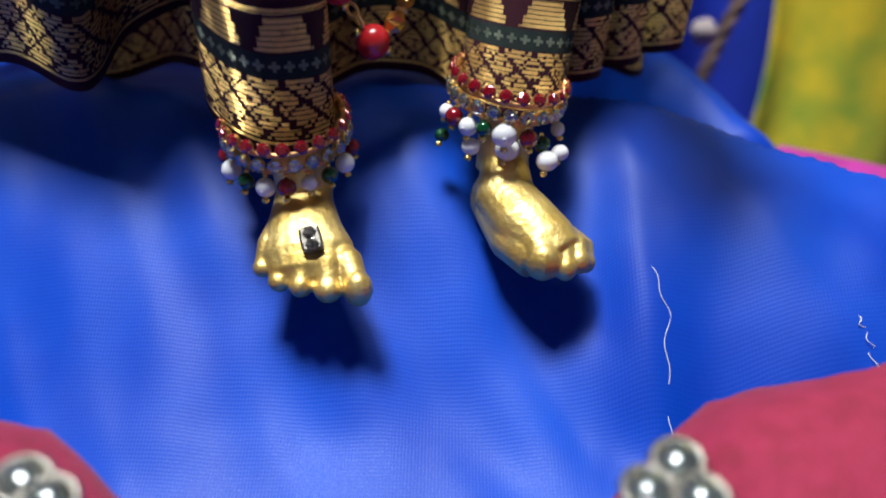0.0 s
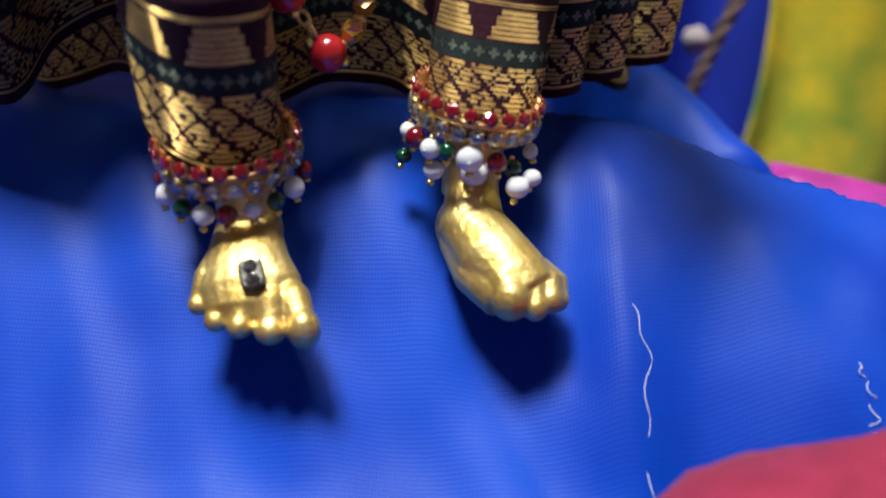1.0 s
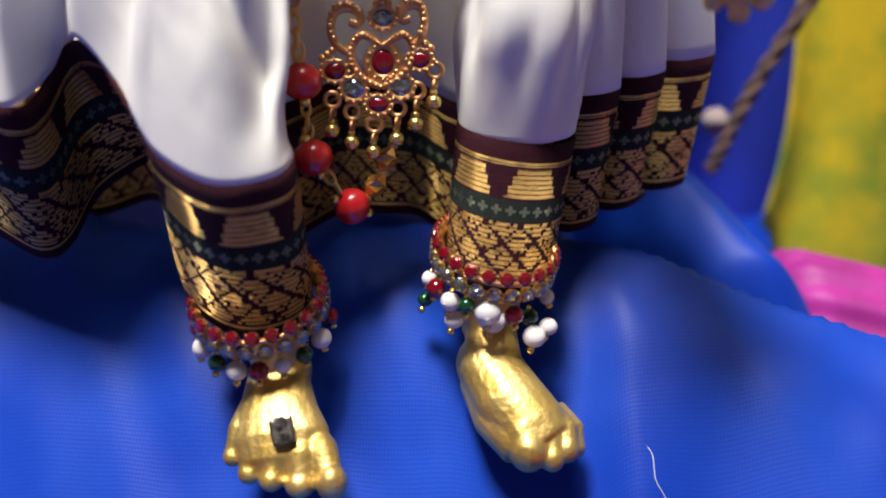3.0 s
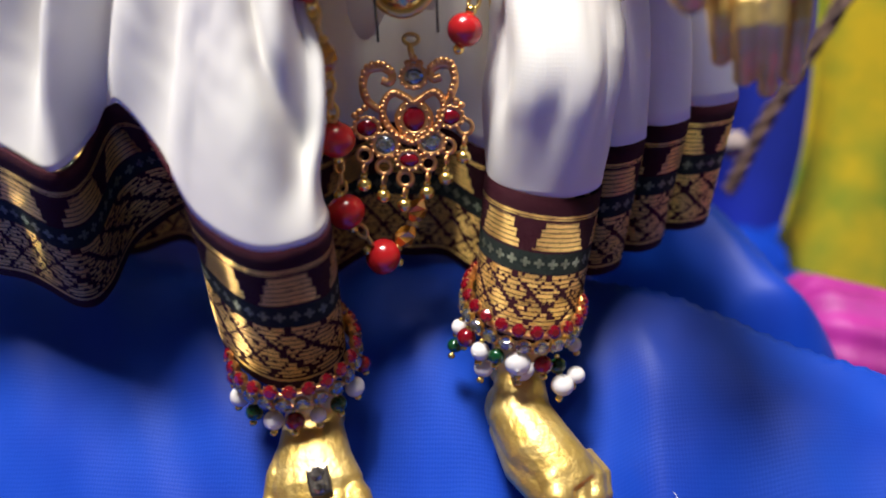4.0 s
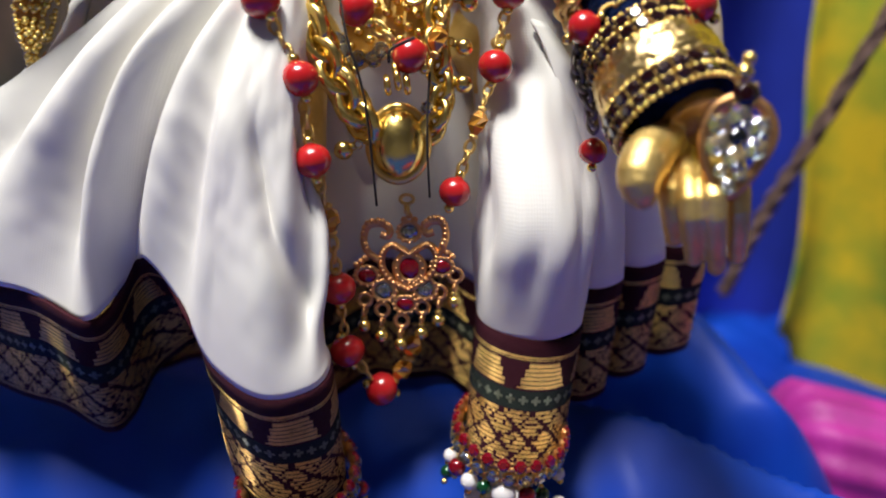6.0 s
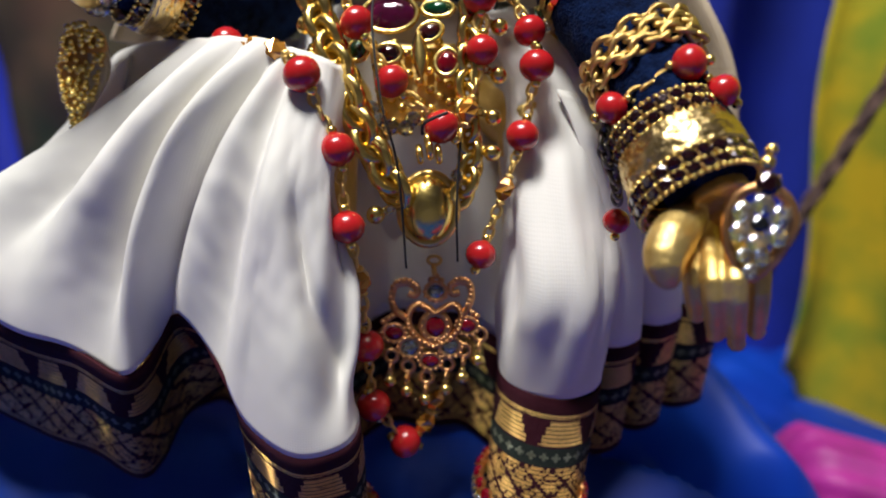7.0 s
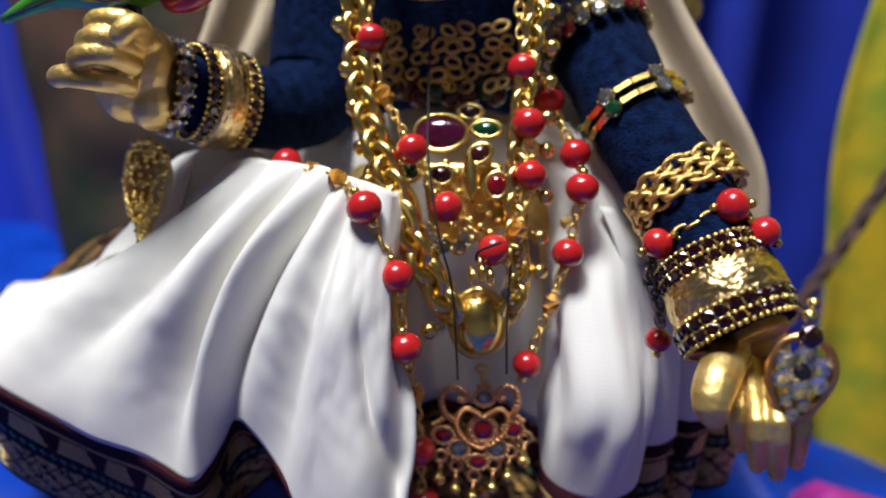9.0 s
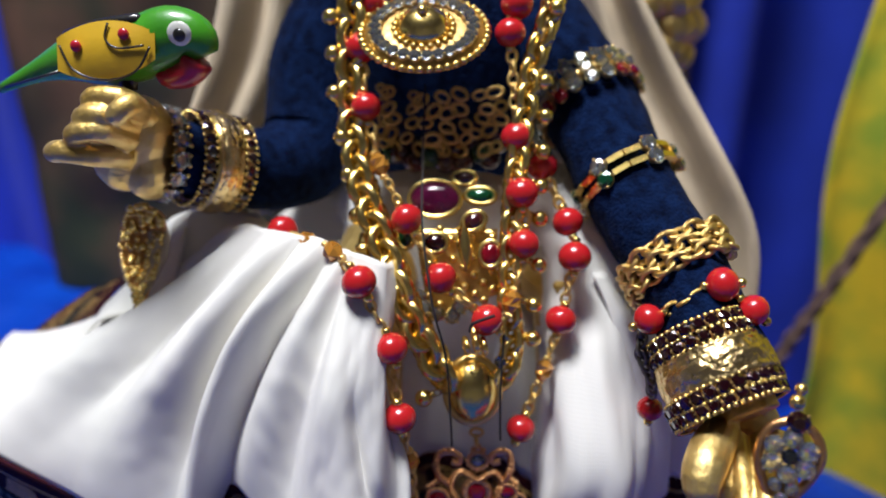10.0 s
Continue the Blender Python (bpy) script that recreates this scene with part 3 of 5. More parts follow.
# ---- statue ----
def statue():
    g = Geo()
    # legs and body, mostly under the clothes
    g.tube([(-0.0120, 0.1415, 0.040), (-0.0125, 0.1430, 0.052), (-0.016, 0.150, 0.085), (-0.020, 0.175, 0.125), (-0.016, 0.205, 0.13)], [0.0050, 0.0052, 0.0075, 0.010, 0.012], 16)
    g.tube([(0.0265, 0.1505, 0.040), (0.0275, 0.1520, 0.055), (0.030, 0.165, 0.085), (0.028, 0.185, 0.125), (0.014, 0.208, 0.13)], [0.0052, 0.0055, 0.0075, 0.010, 0.012], 16)
    g.tube([(-0.003, 0.215, 0.118), (-0.003, 0.217, 0.150), (-0.003, 0.218, 0.180), (-0.003, 0.220, 0.197)], [0.016, 0.013, 0.015, 0.008], 20)
    g.tube([(-0.003, 0.220, 0.190), (-0.003, 0.220, 0.214)], [0.009, 0.008], 16)
    # near foot: instep, ball and toes
    g.tube([(-0.0115, 0.1440, 0.0410), (-0.0112, 0.1385, 0.0375), (-0.0105, 0.1335, 0.0342), (-0.0094, 0.1300, 0.0315), (-0.0088, 0.1270, 0.0290), (-0.0086, 0.1255, 0.0275)], [0.0050, 0.0056, 0.0070, 0.0084, 0.0074, 0.0050], 20, flat=0.50)
    g.ball((-0.0115, 0.1445, 0.0345), (0.0050, 0.0055, 0.0052))
    for x, y, z, r in ((-0.0170, 0.1275, 0.0296, 0.0019), (-0.0137, 0.1252, 0.0282, 0.0021), (-0.0097, 0.1240, 0.0280, 0.0022), (-0.0049, 0.1236, 0.0276, 0.0026)):
        g.tube([(x * 0.82 - 0.002, y + 0.0075, z + 0.0050), (x * 0.94 - 0.0006, y + 0.0030, z + 0.0030), (x, y, z)], [r * 0.75, r * 1.0, r * 0.85], 12)
        g.ball((x, y - 0.0003, z - 0.0002), (r, r * 1.05, r * 0.95))
    g.tube([(-0.0052, 0.1330, 0.0320), (-0.0020, 0.1280, 0.0305), (0.0000, 0.1238, 0.0275)], [0.0018, 0.0028, 0.0024], 14)
    g.ball((0.0003, 0.1236, 0.0274), (0.0027, 0.0028, 0.0034))
    # far foot, turned outward: narrow ankle, heel, wedge-shaped instep, big toe and three more
    g.tube([(0.0270, 0.1520, 0.0460), (0.0270, 0.1480, 0.0415), (0.0268, 0.1435, 0.0375), (0.0300, 0.1375, 0.0350), (0.0340, 0.1335, 0.0322), (0.0362, 0.1312, 0.0304)], [0.0046, 0.0048, 0.0060, 0.0064, 0.0062, 0.0056], 20, flat=0.80)
    g.ball((0.0245, 0.1475, 0.0350), (0.0042, 0.0052, 0.0055))
    g.tube([(0.0250, 0.1440, 0.0345), (0.0280, 0.1360, 0.0315), (0.0322, 0.1305, 0.0300)], [0.0042, 0.0044, 0.0040], 16)
    g.tube([(0.0312, 0.1350, 0.0338), (0.0324, 0.1310, 0.0326), (0.0330, 0.1290, 0.0312)], [0.0030, 0.0033, 0.0030], 14)
    g.ball((0.0330, 0.1284, 0.0308), (0.0034, 0.0032, 0.0036))
    for x, y, z, r in ((0.0371, 0.1284, 0.0298, 0.0021), (0.0397, 0.1303, 0.0303, 0.0022), (0.0414, 0.1322, 0.0292, 0.0019)):
        g.tube([(x * 0.75 + 0.0078, y + 0.0065, z + 0.0030), (x, y + 0.0022, z + 0.0018), (x, y, z)], [r * 0.8, r, r * 0.9], 12)
        g.ball((x, y - 0.0003, z - 0.0002), (r, r, r * 1.1))
    # arm that hangs forward, palm and fingers
    g.tube([(0.014, 0.220, 0.184), (0.0285, 0.205, 0.1672), (0.0402, 0.1775, 0.1465), (0.0492, 0.157, 0.1322), (0.0550, 0.145, 0.1210)], [0.009, 0.007, 0.006, 0.0055, 0.0055], 14)
    g.ball((0.0570, 0.1514, 0.1142), (0.0066, 0.0050, 0.0076))
    g.tube(curve([(0.0517, 0.1466, 0.1183), (0.0466, 0.1380, 0.1178), (0.0446, 0.1337, 0.1147), (0.0462, 0.1337, 0.1111)], 10), [0.0026, 0.0031, 0.0035, 0.0037, 0.0037, 0.0036, 0.0034, 0.0031, 0.0027, 0.0021, 0.0013], 16)
    for tip, mid, root in (
        ((0.0514, 0.1369, 0.1047), (0.0499, 0.1369, 0.1120), (0.0500, 0.1466, 0.1163)),
        ((0.0541, 0.1348, 0.1024), (0.0523, 0.1337, 0.1117), (0.0537, 0.1455, 0.1163)),
        ((0.0576, 0.1348, 0.1009), (0.0552, 0.1326, 0.1125), (0.0575, 0.1455, 0.1163)),
        ((0.0608, 0.1359, 0.1025), (0.0593, 0.1348, 0.1125), (0.0612, 0.1466, 0.1163))):
        g.ball(tip, 0.0015)
        g.tube(curve([root, mid, tip], 8), [0.0018, 0.0018, 0.0018, 0.0019, 0.0019, 0.0018, 0.0017, 0.0016, 0.0012], 12)
    # arm that is raised, closed palm
    g.tube([(-0.028, 0.222, 0.186), (-0.036, 0.212, 0.160), (-0.040, 0.200, 0.150), (-0.052, 0.185, 0.153), (-0.060, 0.176, 0.158)], [0.010, 0.008, 0.007, 0.006, 0.006], 14)
    g.ball((-0.0640, 0.1720, 0.1610), (0.0080, 0.0070, 0.0105), 16, 10, 0, Matrix.Rotation(0.5, 3, "Y"))
    g.ball((-0.0611, 0.1710, 0.1561), (0.0050, 0.0050, 0.0065), 14, 8)
    for pts, r in (
        (((-0.0576, 0.1680, 0.1671), (-0.0589, 0.1630, 0.1714), (-0.0647, 0.1630, 0.1719), (-0.0662, 0.1630, 0.1700)), 0.0022),
        (((-0.0597, 0.1660, 0.1658), (-0.0621, 0.1610, 0.1689), (-0.0664, 0.1610, 0.1686), (-0.0679, 0.1630, 0.1666)), 0.0022),
        (((-0.0602, 0.1650, 0.1633), (-0.0631, 0.1600, 0.1663), (-0.0681, 0.1600, 0.1656), (-0.0697, 0.1630, 0.1634)), 0.0022),
        (((-0.0618, 0.1660, 0.1597), (-0.0662, 0.1610, 0.1614), (-0.0721, 0.1610, 0.1621), (-0.0755, 0.1630, 0.1611)), 0.0022),
        (((-0.0581, 0.1660, 0.1685), (-0.0564, 0.1600, 0.1713), (-0.0576, 0.1580, 0.1706), (-0.0595, 0.1580, 0.1686)), 0.0021)):
        line = curve(pts, 10)
        g.tube(line, [r] * 9 + [r * 0.9, r * 0.65], 12)
    ob = solo("statue", g, GOLD_PAINT, "small gilded metal statue standing dressed in cloth and jewels", "statue")
    rm = ob.modifiers.new("blend", "REMESH")
    rm.mode, rm.voxel_size, rm.use_smooth_shade = "VOXEL", 0.00032, True
    sm = ob.modifiers.new("soften", "SMOOTH")
    sm.factor, sm.iterations = 0.5, 6


def toe_ring():
    th = thing("toe_ring", (-0.0085, 0.1290, 0.0330), "square dark stone ornament set on the instep of the foot", "ornament")
    c = Vector((-0.0080, 0.1270, 0.0352))
    t = facing((0.05, -0.70, 0.72)) @ Matrix.Rotation(0.25, 3, "Z")
    g = Geo()
    for k, z in ((1.0, 0),):
        rows = [[c + t @ Vector((sx * w, sy * w * 1.25, z)) for sx, sy in ((-1, -1), (0, -1.15), (1, -1), (1.1, 0), (1, 1), (0, 1.15), (-1, 1), (-1.1, 0))] for w, z in ((0.0016, -0.004), (0.0018, -0.0005), (0.0018, 0.0004), (0.0014, 0.0006))]
    k = g.grid(rows, True)
    g.fan(list(range(k + 24, k + 32)))
    part("setting", g, SILVER, th, smooth=False)
    g = Geo()
    for s in (-1, 1):
        g.gem(c + t @ Vector((0, s * 0.0011, 0.0006)), 0.0013, 0.0008, t, 6)
    part("stone", g, STONE_FACE, th, "dark smoky cut stone", False)


STONE_FACE = material("smoky_stone", (0.30, 0.27, 0.24), 0.08, 0.7, 0.3, 500, 0.02, coat=1.0, second=(0.03, 0.025, 0.02), patch=700)


def anklet(c, radius, tilt, seed, label, drops, loose=()):
    rnd = random.Random(seed)
    c = Vector(c)
    th = thing("anklet", c, label, "anklet", "anklets")
    # tilted ring
    def at(a, r, dz):
        p = Vector((r * math.cos(a), r * math.sin(a), dz))
        return c + tilt @ p, (tilt @ Vector((math.cos(a), math.sin(a), 0)))
    n = 22
    for j in range(n):
        a = 2 * math.pi * j / n
        p, d = at(a, radius, 0.0030)
        place("red_stone", STONE_RED, spot(p, facing(d + Vector((0, 0, 0.5))), 0.00138), th)
        p, d = at(a + 0.14, radius, -0.0004)
        place("clear_stone", STONE_CLEAR, spot(p, facing(d), 0.00150), th)
    g = Geo()
    for dz in (0.0016, -0.0018):
        g.ring(c + tilt @ Vector((0, 0, dz)), radius - 0.0004, 0.0005, tilt, 40, 6)
    part("band", g, GOLD_ROSE, th)
    kinds = {"p": ("pearl_drop", BEAD_PEARL, 0.0019), "r": ("red_drop", BEAD_RED, 0.0018), "g": ("green_drop", BEAD_GREEN, 0.0016), "b": ("pearl_drop", BEAD_PEARL, 0.0023), "s": ("pearl_drop", BEAD_PEARL, 0.0015)}
    for deg, kind, down in drops:
        a = radians(deg)
        p, d = at(a, radius + 0.0006, -0.0044 - down)
        nm, me, r = kinds[kind]
        drop = place(nm, me, spot(p, facing(d), r * rnd.uniform(0.95, 1.05)), th)
        place("gold_pin", BEAD_GOLD, spot(p + d * 0.0006 - Vector((0, 0, r * 1.1)), None, 0.0007), drop)
        place("pin_head", BEAD_GOLD, spot(p - d * 0.0004 + Vector((0, 0, r * 1.1)), None, 0.0005), drop)
    for nm, me, p, r in loose:
        drop = place(nm, me, spot(Vector(p), None, r), th)
        place("gold_pin", BEAD_GOLD, spot(Vector(p) + Vector((-0.0006, -0.0012, -r)), None, 0.0007), drop)
    return th


# ---- clothes ----
def border_uv(us, k):
    return lambda i, j: (us[j], i / k)


def dhoti():
    th = thing("dhoti", (-0.003, 0.175, 0.052), "white cotton dhoti, pleated, with a maroon and gold brocade border", "garment")
    hem = curve([(-0.122, 0.200, 0.100), (-0.114, 0.180, 0.104), (-0.0977, 0.1500, 0.1060), (-0.0769, 0.1500, 0.0906), (-0.0612, 0.1450, 0.0894), (-0.0514, 0.1430, 0.0852), (-0.0484, 0.1470, 0.0858), (-0.0450, 0.1530, 0.0927),
                 (-0.0376, 0.1480, 0.0935), (-0.0288, 0.1400, 0.0850), (-0.0243, 0.1362, 0.0798), (-0.0150, 0.1320, 0.0768), (-0.0072, 0.1358, 0.0768), (-0.0066, 0.1440, 0.0776), (-0.0120, 0.1520, 0.0800)], 168)
    top = curve([(-0.050, 0.180, 0.1400), (-0.045, 0.176, 0.1425), (-0.041, 0.173, 0.1435), (-0.037, 0.170, 0.1440), (-0.033, 0.167, 0.1445), (-0.029, 0.166, 0.1445), (-0.026, 0.165, 0.1445), (-0.023, 0.164, 0.144),
                 (-0.020, 0.163, 0.143), (-0.018, 0.162, 0.143), (-0.015, 0.162, 0.142), (-0.0125, 0.162, 0.141), (-0.0115, 0.164, 0.140), (-0.0110, 0.172, 0.139), (-0.0120, 0.180, 0.139)], 168)
    n, k = 168, 60
    calm = []
    for j in range(n + 1):
        lo, hi = max(0, j - 16), min(n, j + 16)
        w = min(j - lo, hi - j)
        near = hem[j - w:j + w + 1]
        calm.append(sum(near, Vector()) / len(near))
    length = [0.0]
    for a, b in zip(hem, hem[1:]):
        length.append(length[-1] + (b - a).length)
    rows = []
    for i in range(k + 1):
        v = i / k
        row = []
        for j in range(n + 1):
            u = j / n
            fan = smooth01((0.72 - u) / 0.12)
            leg = 1 - fan
            low_end = calm[j].lerp(hem[j], leg)
            far = smooth01(u / 0.3)
            mid = (low_end + top[j]) / 2 + (Vector((-0.002, -0.0050, -0.0130 + 0.0170 * far)) + Vector((-0.009, -0.002, 0.004)) * math.exp(-((u - 0.42) / 0.16) ** 2)) * fan + Vector((-0.0015, -0.0085, 0.0030)) * leg
            p = top[j] * (1 - v) ** 2 + mid * (2 * v * (1 - v)) + low_end * v ** 2 + (hem[j] - low_end) * v ** 3.5
            w = math.sin(math.pi * min(1, v * 0.92)) ** 0.8
            q = u + 0.012 * wob(u * 3, v * 2.2, 8, 1)
            s = math.sin(2 * math.pi * (q * 7.4 + 0.30 * v + 0.22 * math.sin(9 * q)))
            s = 2 * (0.5 + 0.5 * s) ** 0.75 - 1
            deep = 0.75 + 0.5 * wob(u * 7, 0.4, 3, 1)
            p = p + Vector((-0.15, -0.7, 0.7)) * (0.0050 * deep * s * w * fan * smooth01(u / 0.1))
            # knee and the soft hollows of the cloth over the leg
            hump = 0.0045 * math.exp(-((u - 0.70) / 0.07) ** 2 - ((v - 0.40) / 0.20) ** 2)
            dent = 0.0050 * math.exp(-((u - 0.885 + 0.10 * (v - 0.5)) / 0.030) ** 2) * smooth01((v - 0.25) / 0.2) * smooth01((1.0 - v) / 0.25)
            crook = 0.0030 * math.exp(-((u - 0.775 - 0.22 * (v - 0.45)) / 0.022) ** 2) * smooth01((v - 0.3) / 0.15) * smooth01((0.85 - v) / 0.2)
            p = p + Vector((0.2, -0.85, 0.4)) * (hump - dent - crook + (0.0018 * wob(u * 6, v * 2.2, 5, 1) + 0.0005 * wob(u * 15 + v * 3, v * 5, 7, 1) + 0.0003 * wob(u * 46, v * 15, 2, 1)) * math.sin(math.pi * min(1, v * 0.97 + 0.03)))
            edge = smooth01((u - 0.84) / 0.06) * math.sin(math.pi * v) ** 0.5
            p = p + Vector((0.0024 * math.sin((v - 0.52) * 9.0) + 0.0012 * wob(1.0, v * 6, 4, 1), 0, 0)) * edge
            row.append(p)
        rows.append(row)
    g = Geo()
    g.grid(rows, uv=lambda i, j: (length[j], 0.07 * i / k))
    thicken(part("front_drape", g, COTTON, th), 0.0006, -1)
    # border that hangs from it
    g = Geo()
    kb = 14
    low = []
    for j in range(n + 1):
        u = j / n
        leg = smooth01((u - 0.66) / 0.06)
        d = Vector((-0.005, 0.0075, -0.0300)) * (1 - leg) + Vector((-0.0006, 0.0045, -0.0290)) * leg
        d = d + Vector((0.004, 0.020, 0.006)) * math.exp(-((u - 0.60) / 0.065) ** 2)
        x_in = (-0.0140 - hem[j].x) * -0.05 * leg
        low.append(hem[j] + d + Vector((x_in, 0, 0)))
    g.grid([[hem[j].lerp(low[j], i / kb) + Vector((0, -0.0016, 0)) * math.sin(math.pi * i / kb) * wob(j * 0.11, 1, i * 0.1, 1) for j in range(n + 1)] for i in range(kb + 1)], uv=border_uv(length, kb))
    thicken(part("front_border", g, BROCADE, th, "maroon brocade border woven with gold"), 0.0007, -1)
    # other leg
    sections = [(0.148, 0.016, 0.205, 0.012, 0.012), (0.1445, 0.021, 0.200, 0.0125, 0.012), (0.138, 0.0275, 0.194, 0.0125, 0.0125), (0.128, 0.0300, 0.187, 0.0118, 0.0125), (0.115, 0.0315, 0.177, 0.0112, 0.0125), (0.100, 0.0325, 0.1672, 0.0115, 0.0125), (0.088, 0.0315, 0.1650, 0.0108, 0.0110), (0.0765, 0.0310, 0.1645, 0.0103, 0.0100)]
    line = curve([(s[1], s[2], s[0]) for s in sections], 40)
    rad = curve([(s[3], s[4], 0) for s in sections], 40)
    m = 60
    def wall_at(c, r, i):
        out = []
        for j in range(m + 1):
            a = math.pi * 0.5 + 2 * math.pi * j / m
            f = 1 + 0.26 * wob(math.cos(a) * 1.9, math.sin(a) * 1.9, i * 0.10 + 3, 1) + 0.08 * wob(math.cos(a) * 5 + i * 0.08, math.sin(a) * 5, i * 0.16, 1)
            if i > 40:
                f = 1
            fade = min(1, max(0, (40 - i) / 8))
            f = 1 + (f - 1) * fade
            out.append(c + Vector((r[0] * f * math.cos(a), r[1] * f * math.sin(a), 0)))
        return out
    g = Geo()
    g.grid([wall_at(line[i], rad[i], i) for i in range(41)], uv=lambda i, j: (j * 0.0011, i * 0.0016))
    thicken(part("leg_drape", g, COTTON, th), 0.0006, -1)
    g = Geo()
    rows = []
    for i in range(15):
        f = i / 14
        c = Vector((0.0310, 0.1645, 0.0765)).lerp(Vector((0.0278, 0.1538, 0.0522)), f)
        r = (0.0104 - 0.0012 * f, 0.0101 - 0.0012 * f)
        rows.append([p + Vector((0, 0, -0.0012 * math.cos(2 * math.pi * j / m + math.pi * .5))) for j, p in enumerate(wall_at(c, r, 50))])
    g.grid(rows, uv=lambda i, j: (j * 0.00105, i / 14))
    thicken(part("leg_border", g, BROCADE, th, "maroon brocade border woven with gold"), 0.0007, -1)
    # pleats that fall behind the other leg
    plan = curve([(0.036, 0.172, 0), (0.0440, 0.1665, 0), (0.0500, 0.1700, 0), (0.0490, 0.1760, 0), (0.0550, 0.1740, 0), (0.0600, 0.1775, 0), (0.0590, 0.1840, 0), (0.0650, 0.1815, 0), (0.0715, 0.1850, 0), (0.0715, 0.1960, 0), (0.066, 0.205, 0)], 110)
    seat = [0.0]
    for a, b in zip(plan, plan[1:]):
        seat.append(seat[-1] + (b - a).length)
    g = Geo()
    rows = []
    for i in range(25):
        v = i / 24
        row = []
        for j, p in enumerate(plan):
            s = j / 110
            tip = Vector((0.030 + 0.022 * s, 0.176 + 0.02 * s, 0.134 - 0.008 * s))
            end = Vector((p.x, p.y, 0.0815 + 0.006 * s))
            q = tip.lerp(end, v) + Vector((0.004, -0.003, 0.006)) * math.sin(math.pi * v)
            row.append(q)
        rows.append(row)
    g.grid(rows, uv=lambda i, j: (seat[j], i * 0.0022))
    thicken(part("side_pleats", g, COTTON, th), 0.0006, -1)
    g = Geo()
    g.grid([[Vector((p.x, p.y, 0.0815 + 0.006 * j / 110)) + Vector((-0.002, 0.001, -0.028)) * (i / 12) for j, p in enumerate(plan)] for i in range(13)], uv=border_uv(seat, 12))
    thicken(part("side_border", g, BROCADE, th, "maroon brocade border woven with gold"), 0.0007, -1)
    # back of the skirt between and behind the legs
    back = curve([(-0.108, 0.207, 0), (-0.080, 0.197, 0), (-0.050, 0.185, 0), (-0.025, 0.178, 0), (0.0, 0.181, 0), (0.022, 0.181, 0), (0.046, 0.190, 0), (0.066, 0.207, 0)], 120)
    run = [0.0]
    for a, b in zip(back, back[1:]):
        run.append(run[-1] + (b - a).length)
    wave = [Vector((0, 0.0025 * math.sin(j * 0.42), 0.003 * math.sin(j * 0.2))) for j in range(121)]
    g = Geo()
    g.grid([[Vector((p.x * (0.35 + 0.65 * (i / 20)), p.y + 0.012 * (1 - i / 20), 0.140 - 0.060 * i / 20)) + wave[j] * (i / 20) for j, p in enumerate(back)] for i in range(21)], uv=lambda i, j: (run[j], i * 0.003))
    thicken(part("back_drape", g, COTTON, th), 0.0006, -1)
    g = Geo()
    g.grid([[Vector((p.x, p.y - 0.004 * i / 12, 0.080 - 0.0285 * i / 12)) + wave[j] for j, p in enumerate(back)] for i in range(13)], uv=border_uv(run, 12))
    thicken(part("back_border", g, BROCADE, th, "maroon brocade border woven with gold"), 0.0007, -1)
    # cloth wrapped round the waist
    g = Geo()
    g.grid([[(-0.003 + rx * math.cos(a) * (1 + 0.03 * math.sin(a * 9 + z * 300)), 0.212 + ry * math.sin(a), z + 0.002 * math.sin(a * 3)) for a in (2 * math.pi * j / 60 for j in range(61))] for z, rx, ry in ((0.080, 0.026, 0.024), (0.100, 0.030, 0.028), (0.120, 0.030, 0.029), (0.138, 0.028, 0.026), (0.150, 0.025, 0.021))], uv=lambda i, j: (j * 0.003, i * 0.015))
    thicken(part("waist_wrap", g, COTTON, th), 0.0006, -1)
    # waist folds
    g = Geo()
    rim = curve([(-0.0690, 0.190, 0.1368), (-0.0640, 0.189, 0.1400), (-0.0465, 0.188, 0.1412), (-0.0400, 0.187, 0.1378), (-0.0300, 0.186, 0.1335)], 40)
    rows = []
    for i in range(19):
        v = i / 18
        row = []
        for j in range(41):
            u = j / 40
            p = rim[j] + Vector((-0.001, -0.010, -0.019)) * v + Vector((0, -0.004, 0.002)) * math.sin(math.pi * v) + Vector((0, 0.0016, 0.001)) * wob(u * 4, v * 2, 9, 1)
            row.append(p)
        rows.append(row)
    g.grid(rows, uv=lambda i, j: (j * 0.0008, i * 0.001))
    thicken(part("waist_fold", g, COTTON, th), 0.0006, -1)
    # end of the cloth that lies on the seat with its border
    g = Geo()
    inner = curve([(-0.0600, 0.1820, 0.1399), (-0.0680, 0.1800, 0.1325), (-0.0770, 0.1800, 0.1245), (-0.0820, 0.1800, 0.1200)], 20)
    edge = curve([(-0.0610, 0.1700, 0.1232), (-0.0712, 0.1720, 0.1218), (-0.0794, 0.1720, 0.1200), (-0.0882, 0.1720, 0.1094)], 20)
    g.grid([[a.lerp(b, i / 8) for a, b in zip(inner, edge)] for i in range(9)], uv=lambda i, j: (j * 0.0018, i * 0.002))
    thicken(part("cloth_end", g, COTTON, th), 0.0006, -1)
    g = Geo()
    e0 = curve([(-0.0860, 0.1990, 0.1185), (-0.0900, 0.1950, 0.1130), (-0.0920, 0.1900, 0.1065)], 16)
    e1 = curve([(-0.0990, 0.2000, 0.1130), (-0.1150, 0.2000, 0.1010), (-0.1270, 0.1960, 0.0880)], 16)
    g.grid([[a.lerp(b, i / 10) for a, b in zip(e0, e1)] for i in range(11)], uv=lambda i, j: (j * 0.0016, i / 10))
    thicken(part("end_border", g, BROCADE, th, "maroon brocade border woven with gold"), 0.0007, -1)


